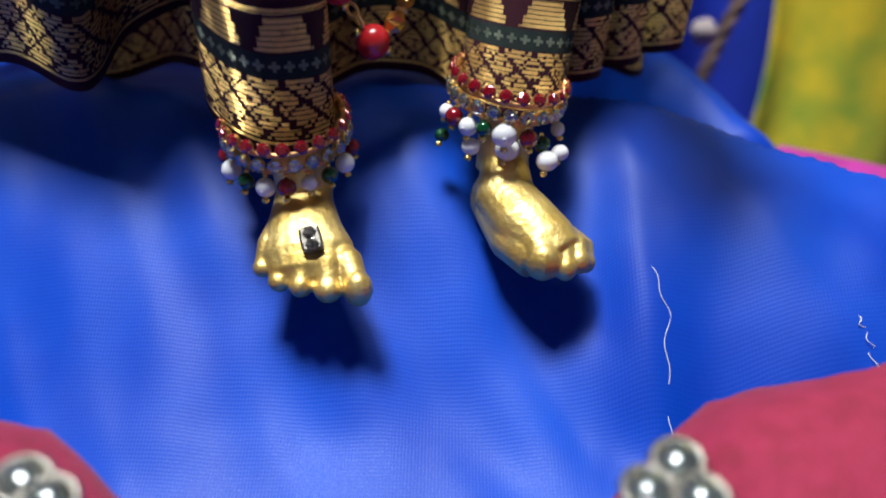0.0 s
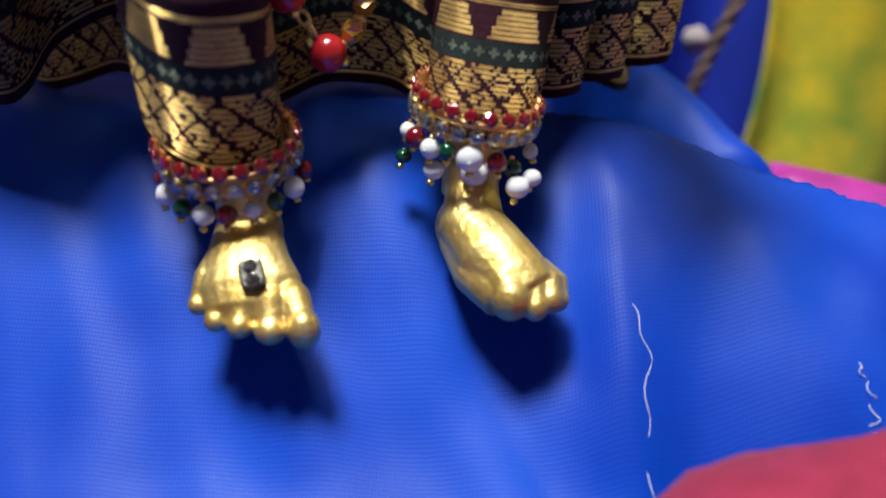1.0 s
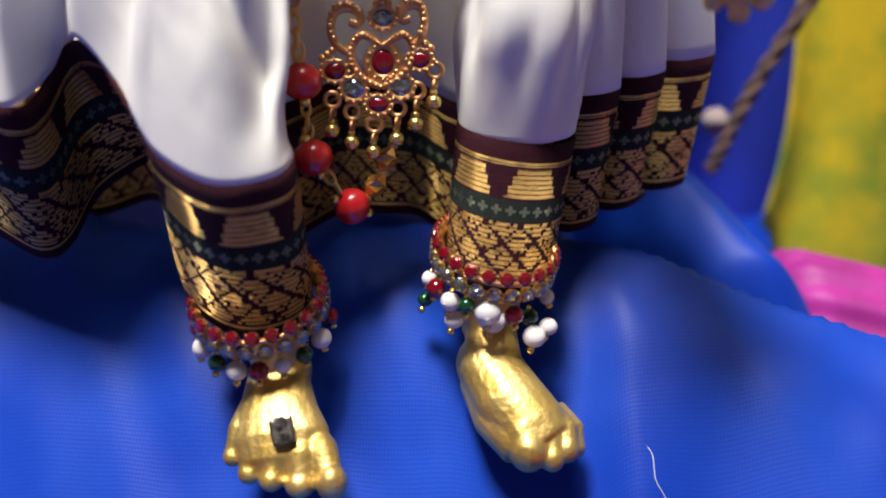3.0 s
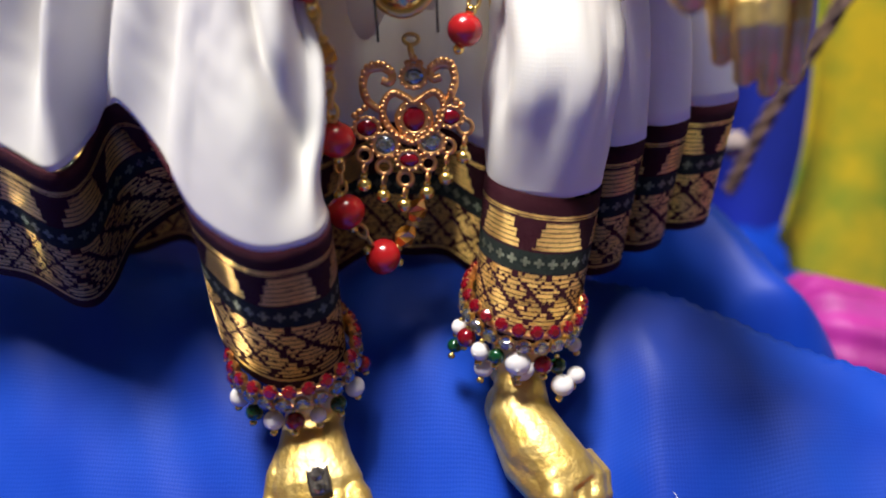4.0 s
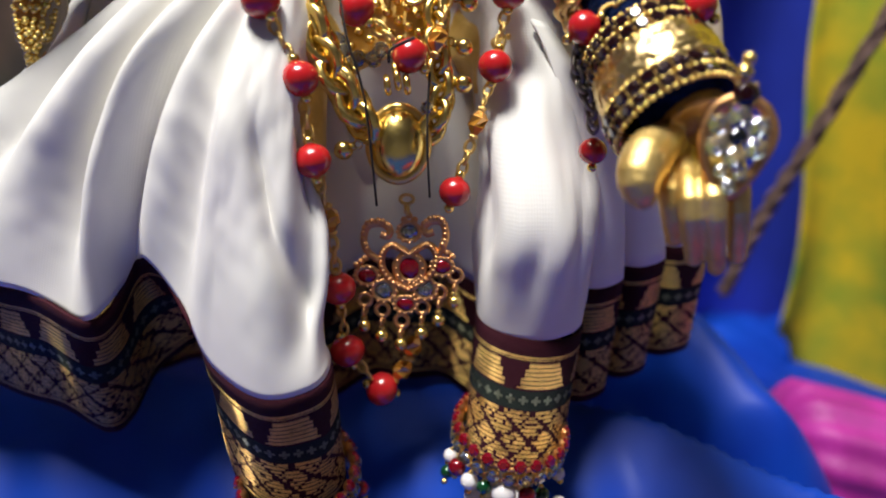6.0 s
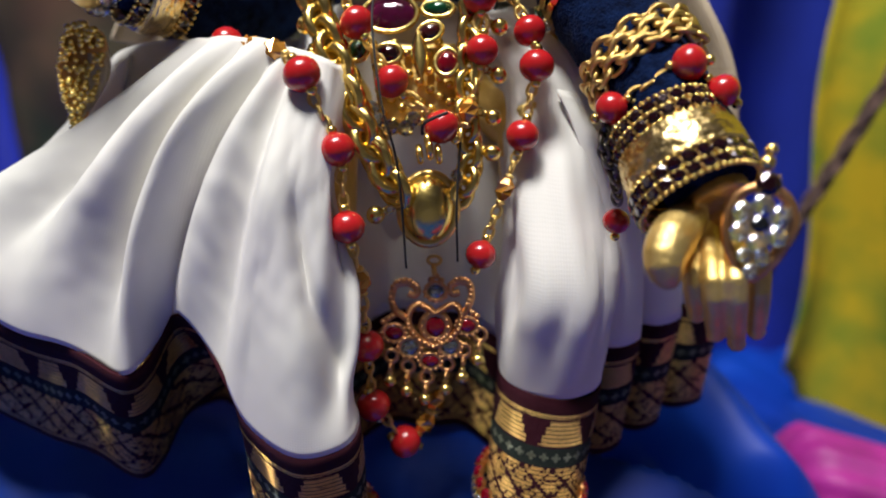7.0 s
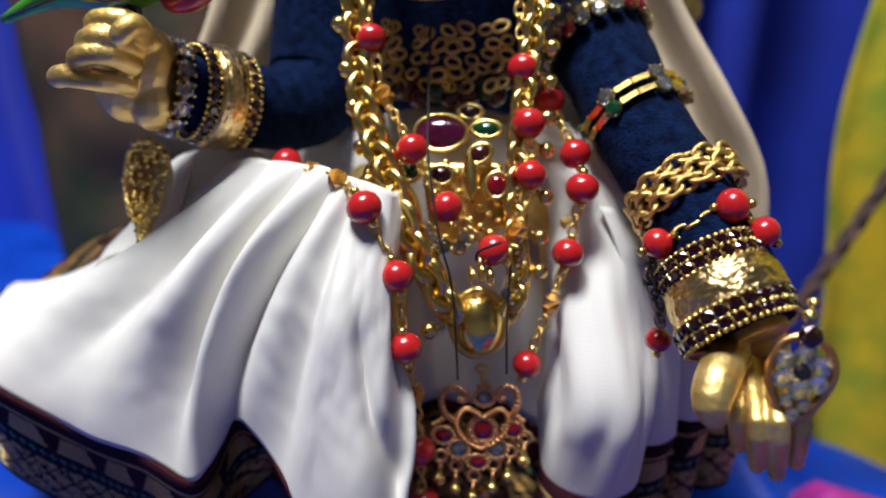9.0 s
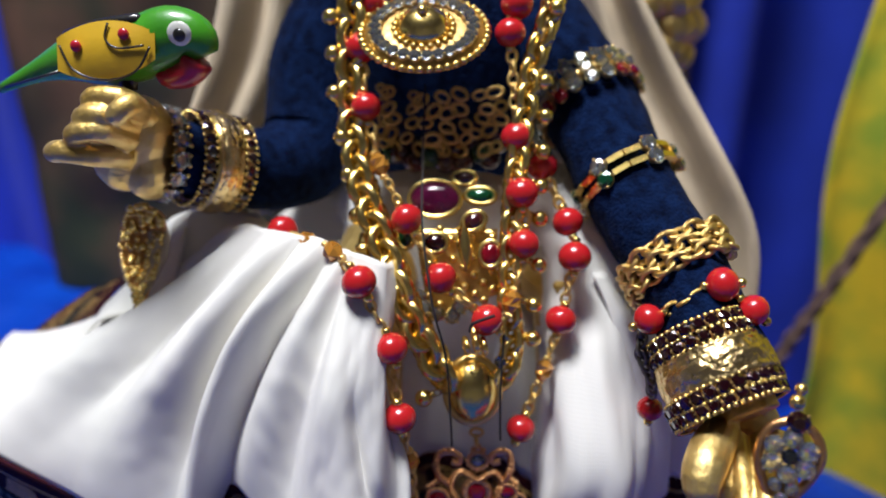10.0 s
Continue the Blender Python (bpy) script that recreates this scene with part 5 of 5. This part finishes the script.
def gold_bangle(c, axis, r0, r1, width, label):
    c, t = arm_ring(c, axis)
    th = thing("bangle", c, label, "bangle", "bangles")
    g = Geo()
    rows = []
    for i in range(17):
        f = i / 16 - 0.5
        r = r0 + (r1 - r0) * (f + 0.5) + 0.0007 * math.cos(f * math.pi)
        rim = 0.0005 if abs(f) > 0.40 else 0.0
        row = []
        for j in range(96):
            a = 2 * math.pi * j / 96
            k = 0.00045 * (0.5 + wob(i * 0.9, j * 0.55, 3.0, 1)) if not rim else rim
            row.append(c + t @ Vector(((r + k) * math.cos(a), (r + k) * math.sin(a), f * width)))
        rows.append(row)
    g.grid(rows, True)
    thicken(part("band", g, HAMMERED, th, "hammered gold band"), 0.0006)
    for f, r in ((-0.5, r0), (0.5, r1)):
        g = Geo()
        g.ring(c + t.col[2] * (f * width), r + 0.0004, 0.00055, t, 48, 6)
        part("rim", g, GOLD_BRIGHT, th)
    return th


def arm_jewels():
    # dark stone rows and the wide gold bangle at the wrist
    wa = Vector((0.37, -0.68, -0.63))
    wrist = Vector((0.0498, 0.1508, 0.1266))
    stone_bangle(wrist - wa * 0.0046, wa, 0.0088, 24, STONE_GARNET, 0.0011, "bangle of dark garnet stones with gold grains beside the sleeve")
    stone_bangle(wrist - wa * 0.0068, wa, 0.0087, 24, STONE_GARNET, 0.0011, "bangle of dark garnet stones with gold grains beside the sleeve")
    gold_bangle(wrist, wa, 0.0088, 0.0093, 0.0066, "wide hammered gold bangle on the sleeve at the wrist")
    stone_bangle(wrist + wa * 0.0044 + Vector((-0.0004, 0, -0.0004)), wa, 0.0096, 26, STONE_GARNET, 0.0012, "bangle of dark garnet stones with gold grains at the wrist")
    stone_bangle(wrist + wa * 0.0064 + Vector((-0.0006, 0, -0.0006)), wa, 0.0094, 26, STONE_GARNET, 0.0011, "bangle of dark garnet stones with gold grains at the wrist")
    # curb chain wound round the sleeve
    c, t = arm_ring((0.0452, 0.1680, 0.1398), Vector((0.40, -0.66, -0.63)))
    th = thing("chain_armlet", c, "gold curb chain wound three times round the velvet sleeve", "armlet")
    pts = []
    for i in range(70):
        a = 2 * math.pi * i / 23
        pts.append(c + t @ Vector((0.0104 * math.cos(a), 0.0104 * math.sin(a), (i / 69 - 0.5) * 0.0068)))
    for i, p in enumerate(pts):
        a = 2 * math.pi * i / 23
        d = t @ Vector((math.cos(a), math.sin(a), 0))
        tan = t @ Vector((-math.sin(a), math.cos(a), 0))
        base = Matrix((tan, d.cross(tan), d)).transposed()
        place("link", LINK, spot(p, base @ Matrix.Rotation(0.7 if i % 2 else -0.7, 3, "X"), 0.0020), th)
    # coral strand round the sleeve
    th = thing("coral_bracelet", (0.045, 0.158, 0.128), "coral bead strand with gold links wound round the sleeve", "bracelet")
    bead_strand(th, [(0.0380, 0.1550, 0.1343), (0.0500, 0.1545, 0.1420), (0.0556, 0.1535, 0.1376)], 0.0031, BEAD_CORAL, LINK)
    place("coral_bead", BEAD_CORAL, spot(Vector((0.0410, 0.1580, 0.1130)), None, 0.0026), th)
    place("gold_cap", BEAD_GOLD, spot(Vector((0.0410, 0.1578, 0.1100)), None, 0.0009), th)
    chain(th, [(0.0376, 0.1560, 0.1315), (0.0372, 0.1545, 0.1270), (0.0398, 0.1550, 0.1215), (0.0410, 0.1585, 0.1150)], 0.0014, LINK_SILVER, 1.2)
    # rhinestone armlet with bars
    c, t = arm_ring((0.0372, 0.1845, 0.1520), Vector((0.42, -0.65, -0.62)))
    th = thing("stone_armlet", c, "rhinestone armlet with gold bars, a teal and a green stone", "armlet", "armlets")
    R = 0.0106
    mats = [STONE_CLEAR, STONE_TEAL, STONE_CLEAR, STONE_CLEAR, STONE_GREEN, STONE_CLEAR]
    for k in range(18):
        a = 2 * math.pi * k / 18
        d = t @ Vector((math.cos(a), math.sin(a), 0))
        for s in (-1, 1):
            if k % 3 == 0:
                me = mats[(k // 3 + (s > 0)) % 6]
                place("stone", me, spot(c + d * R + t.col[2] * (s * 0.0016), facing(d), 0.0019), th)
            else:
                g = Geo()
                b = t @ Vector((math.cos(a + 0.17), math.sin(a + 0.17), 0))
                e = t @ Vector((math.cos(a - 0.17), math.sin(a - 0.17), 0))
                g.tube([c + e * R + t.col[2] * (s * 0.0014), c + b * R + t.col[2] * (s * 0.0014)], 0.0009, 4)
                part("bar", g, GOLD_BRIGHT, th, smooth=False)
    # cluster armlet near the shoulder
    c, t = arm_ring((0.0290, 0.2020, 0.1660), Vector((0.42, -0.65, -0.62)))
    th = thing("stone_armlet", c, "gold armlet of clear and red stone flowers near the shoulder", "armlet", "armlets")
    rnd = random.Random(3)
    for k in range(20):
        a = 2 * math.pi * k / 20
        d = t @ Vector((math.cos(a), math.sin(a), 0))
        for s in (-1, 0, 1):
            me = STONE_RED if (s == 1 and k % 5 < 2) else STONE_CLEAR
            place("stone", me, spot(c + d * (0.0116 + rnd.uniform(0, 0.0006)) + t.col[2] * (s * 0.0026), facing(d), 0.0018), th)
    g = Geo()
    g.ring(c, 0.0112, 0.0012, t, 40, 6)
    part("band", g, GOLD, th)
    # flower jewel held by the palm
    th = thing("flower_jewel", (0.0588, 0.1340, 0.1192), "flower jewel of pale rhinestones on a gold frame with a garnet", "jewel")
    c = Vector((0.0578, 0.1340, 0.1212))
    t = facing((-0.25, -0.9, 0.30))
    t = t @ Matrix.Scale(0.74, 3)
    R2 = 0.0040
    for k in range(6):
        a = 2 * math.pi * k / 6 + 0.5
        place("petal_stone", STONE_PALE, spot(c + t @ Vector((R2 * math.cos(a), R2 * math.sin(a), 0)), t, 0.0023), th)
    place("centre_stone", STONE_DARK, spot(c, t, 0.0019), th, "dark centre stone")
    for x, y in ((-0.0022, -0.0066), (0.0012, -0.0070), (-0.0006, -0.0096)):
        place("lower_stone", STONE_PALE, spot(c + t @ Vector((x, y, 0)), t, 0.0016), th)
    place("upper_stone", STONE_GARNET, spot(c + t @ Vector((0.0006, 0.0080, 0.0)), t, 0.0026), th)
    place("top_bead", BEAD_GOLD, spot(c + t @ Vector((-0.0002, 0.0122, 0)), t, 0.0017), th)
    place("top_bead", BEAD_GOLD, spot(c + t @ Vector((0.0004, 0.0150, -0.001)), t, 0.0013), th)
    g = Geo()
    g.tube(curve([c + t @ Vector(p) for p in ((0.0, 0.0080, -0.001), (-0.0045, 0.0055, -0.001), (-0.0062, 0.0, -0.001), (-0.0048, -0.0062, -0.001), (-0.0010, -0.0112, -0.001), (0.0030, -0.0075, -0.001), (0.0062, 0, -0.001), (0.0045, 0.0055, -0.001), (0, 0.0080, -0.001))], 60), 0.0008, 8)
    part("frame", g, GOLD_ROSE, th)
    # raised arm: silver-dark links, dark rows and gold bangle
    la = Vector((-0.60, -0.62, 0.25))
    stone_bangle((-0.0600, 0.1765, 0.1578), la, 0.0085, 14, STONE_PALE, 0.0016, "bangle of smoky stones in dark metal at the raised wrist")
    stone_bangle((-0.0560, 0.1800, 0.1560), la, 0.0092, 22, STONE_GARNET, 0.0012, "thin bangle of dark stones with gold grains on the raised arm")
    gold_bangle((-0.0530, 0.1830, 0.1546), la, 0.0096, 0.0098, 0.0052, "ribbed gold bangle on the raised velvet sleeve")
    stone_bangle((-0.0500, 0.1860, 0.1532), la, 0.0096, 22, STONE_GARNET, 0.0011, "thin bangle of dark stones with gold grains on the raised arm")


def parrot():
    g = Geo()
    line = curve([(-0.0924, 0.1760, 0.1709), (-0.0818, 0.1740, 0.1750), (-0.0732, 0.1720, 0.1775), (-0.0650, 0.1700, 0.1789), (-0.0577, 0.1690, 0.1801), (-0.0514, 0.1690, 0.1822), (-0.0472, 0.1690, 0.1813), (-0.0457, 0.1690, 0.1787)], 28)
    rad = curve([(0.0009, 0, 0), (0.0022, 0, 0), (0.0042, 0, 0), (0.0062, 0, 0), (0.0058, 0, 0), (0.0056, 0, 0), (0.0048, 0, 0), (0.0028, 0, 0)], 28)
    g.tube(line, [r.x for r in rad], 20, 0, 0.8, (0, 1, 0))
    # wing
    c = Vector((-0.0621, 0.1640, 0.1799))
    t = facing((-0.05, -1, 0.25))
    outline = []
    for i in range(9):
        f = i / 8
        outline.append([c + t @ Vector(((-0.0095 + 0.019 * u), (0.0052 - 0.0105 * f) * math.sin(math.pi * (0.12 + 0.8 * u)) ** 0.6 + 0.0018 * (u - 0.3), 0.0012 * math.sin(math.pi * f) * math.sin(math.pi * u) - 0.0002)) for u in (j / 20 for j in range(21))])
    g.grid(outline, False, 1)
    for x, y in ((-0.0050, 0.0008), (0.0042, 0.0030)):
        g.ball(c + t @ Vector((x, y, 0.0010)), (0.0011, 0.0006, 0.0011), 10, 6, 2)
    g.tube(curve([c + t @ Vector(p) for p in ((-0.0088, 0.0010, 0.0002), (-0.0058, -0.0034, 0.0006), (0.0000, -0.0050, 0.0006), (0.0060, -0.0034, 0.0006), (0.0088, 0.0010, 0.0004))], 24), 0.00022, 5, 4)
    g.tube(curve([c + t @ Vector(p) for p in ((0.0010, 0.0050, 0.0006), (0.0008, 0.0022, 0.0012), (0.0030, 0.0006, 0.0012), (0.0078, 0.0012, 0.0006))], 16), 0.00022, 5, 4)
    g.tube([(-0.0894, 0.1735, 0.1717), (-0.0734, 0.1680, 0.1759)], 0.0003, 5, 4)
    # dark back stripe, eye and beak
    g.tube(curve([(-0.0728, 0.1690, 0.1817), (-0.0635, 0.1670, 0.1843), (-0.0553, 0.1670, 0.1855)], 10), [0.0004] + [0.0012] * 9 + [0.0004], 8, 4)
    e = Vector((-0.0481, 0.1643, 0.1832))
    g.ball(e + Vector((0, 0.0004, 0)), (0.0023, 0.0007, 0.0022), 16, 8, 3)
    g.ball(e + Vector((0.0004, -0.0007, -0.0002)), (0.0012, 0.0006, 0.0012), 12, 6, 4)
    g.tube(curve([(-0.0467, 0.1680, 0.1783), (-0.0486, 0.1680, 0.1759), (-0.0526, 0.1680, 0.1748), (-0.0548, 0.1680, 0.1759)], 12), [0.0026, 0.0030, 0.0030, 0.0028, 0.0027, 0.0026, 0.0024, 0.0022, 0.0020, 0.0017, 0.0014, 0.0010, 0.0006], 10, 2)
    g.tube([(-0.0610, 0.1690, 0.1770), (-0.0609, 0.1680, 0.1724)], 0.0018, 8, 4)
    solo("parrot_figure", g, [P_GREEN, P_YELLOW, P_RED, P_WHITE, P_BLACK], "painted green wooden parrot with yellow wing perched on the fist", "figurine")


def gold_flower():
    th = thing("gold_flower", (0.0574, 0.2700, 0.1747), "pale gold flower ornament hanging behind the shoulder", "ornament")
    rnd = random.Random(9)
    c = Vector((0.0562, 0.2700, 0.1772))
    for k in range(9):
        a = 2 * math.pi * k / 9
        g = Geo()
        for q in range(2):
            p = c + Vector((0.011 * math.cos(a) * (1 - 0.4 * q), -0.003 * q, 0.013 * math.sin(a) * (1 - 0.4 * q)))
            g.ball(p, (0.0055, 0.0022, 0.0055), 10, 6, 0, Matrix.Rotation(rnd.uniform(-0.5, 0.5), 3, "X"))
        part("petal", g, GOLD, th)


def pale_pad():
    g = Geo()
    c = Vector((-0.0699, 0.1699, 0.0400))
    g.ball(c + Vector((-0.020, 0.006, -0.001)), (0.012, 0.006, 0.0040), 24, 12)
    for i, p in enumerate(g.v):
        g.v[i] = tuple(Vector(p) + Vector((0, 0, 1)) * 0.0015 * wob(p[0], p[1], p[2], 150))
    solo("cotton_pad", g, TUFT, "pale folded cotton pad lying on the satin", "pad")


def loose_thread(points):
    g = Geo()
    pts = []
    for i, p in enumerate(curve([(x, y, 0) for x, y in points], 30)):
        pts.append((p.x + 0.0006 * math.sin(i * 0.9), p.y + 0.0005 * math.cos(i * 0.7), cloth_z(p.x, p.y) + 0.0003))
    g.tube(pts, 0.00007, 5)
    solo("loose_thread", g, COTTON, "thin white loose thread lying on the blue satin", "thread", "loose threads")


room()
loose_thread(((0.0545, 0.135), (0.0570, 0.1290), (0.0560, 0.1220), (0.0565, 0.1120), (0.0555, 0.104)))
loose_thread(((0.0890, 0.124), (0.0905, 0.1200), (0.0900, 0.1160)))
dais()
curtain()
satin_cloth()
yellow_drape()
back_panel()
crimson_cushion((0.0350, 0.080, 0.014), (0.135, 0.094, 0.018), 0.014, 0.022, "crimson velvet cushion with silver-set clear stones at its end", ((0.0425, 0.0780, 0.0312), (0.0386, 0.0750, 0.0297), (0.0438, 0.0730, 0.0306)))
crimson_cushion((-0.0215, 0.076, 0.014), (-0.115, 0.080, 0.014), 0.014, 0.018, "crimson velvet cushion with a silver-set stone near its corner", ((-0.0303, 0.0730, 0.0316), (-0.0267, 0.0710, 0.0308)))
magenta_bolster()
rope()
statue()
toe_ring()
NEAR_DROPS = ((-168, "r", 0.0), (-144, "p", 0.0), (-122, "g", 0.0003), (-102, "p", 0.0004), (-83, "r", 0.0002), (-63, "s", 0.0), (-43, "g", 0.0), (-21, "p", 0.0), (5, "r", 0.0), (40, "p", 0.0), (75, "g", 0.0), (110, "p", 0.0), (145, "r", 0.0))
FAR_DROPS = ((-165, "s", 0.0004), (-148, "r", 0.0), (-128, "p", 0.0002), (-112, "g", -0.0006), (-92, "b", -0.0004), (-68, "r", 0.0), (-48, "g", 0.0016), (-20, "s", 0.0), (20, "p", 0.0), (60, "r", 0.0), (100, "p", 0.0), (140, "g", 0.0))
anklet((-0.0145, 0.1440, 0.0497), 0.0112, Matrix.Rotation(radians(16), 3, "X"), 1, "anklet of red and clear stones with pearl, red and green drops", NEAR_DROPS)
anklet((0.0270, 0.1520, 0.0556), 0.0108, Matrix.Rotation(radians(8), 3, "X") @ Matrix.Rotation(radians(9), 3, "Y"), 2, "anklet of red and clear stones, some pearl drops hanging lower", FAR_DROPS,
       (("pearl_drop", BEAD_PEARL, (0.0343, 0.1420, 0.0450), 0.0021), ("pearl_drop", BEAD_PEARL, (0.0368, 0.1435, 0.0462), 0.0017), ("green_drop", BEAD_GREEN, (0.0145, 0.1510, 0.0470), 0.0015), ("pearl_drop", BEAD_PEARL, (0.0270, 0.1450, 0.0462), 0.0024), ("pearl_drop", BEAD_PEARL, (0.0200, 0.1440, 0.0470), 0.0018)))
dhoti()
velvet_jacket()
shawl()
lace_sash()
coral_necklaces()
gold_chains()
locket()
heart_pendant()
stone_brooch()
choker()
arm_jewels()
parrot()
gold_flower()
pale_pad()
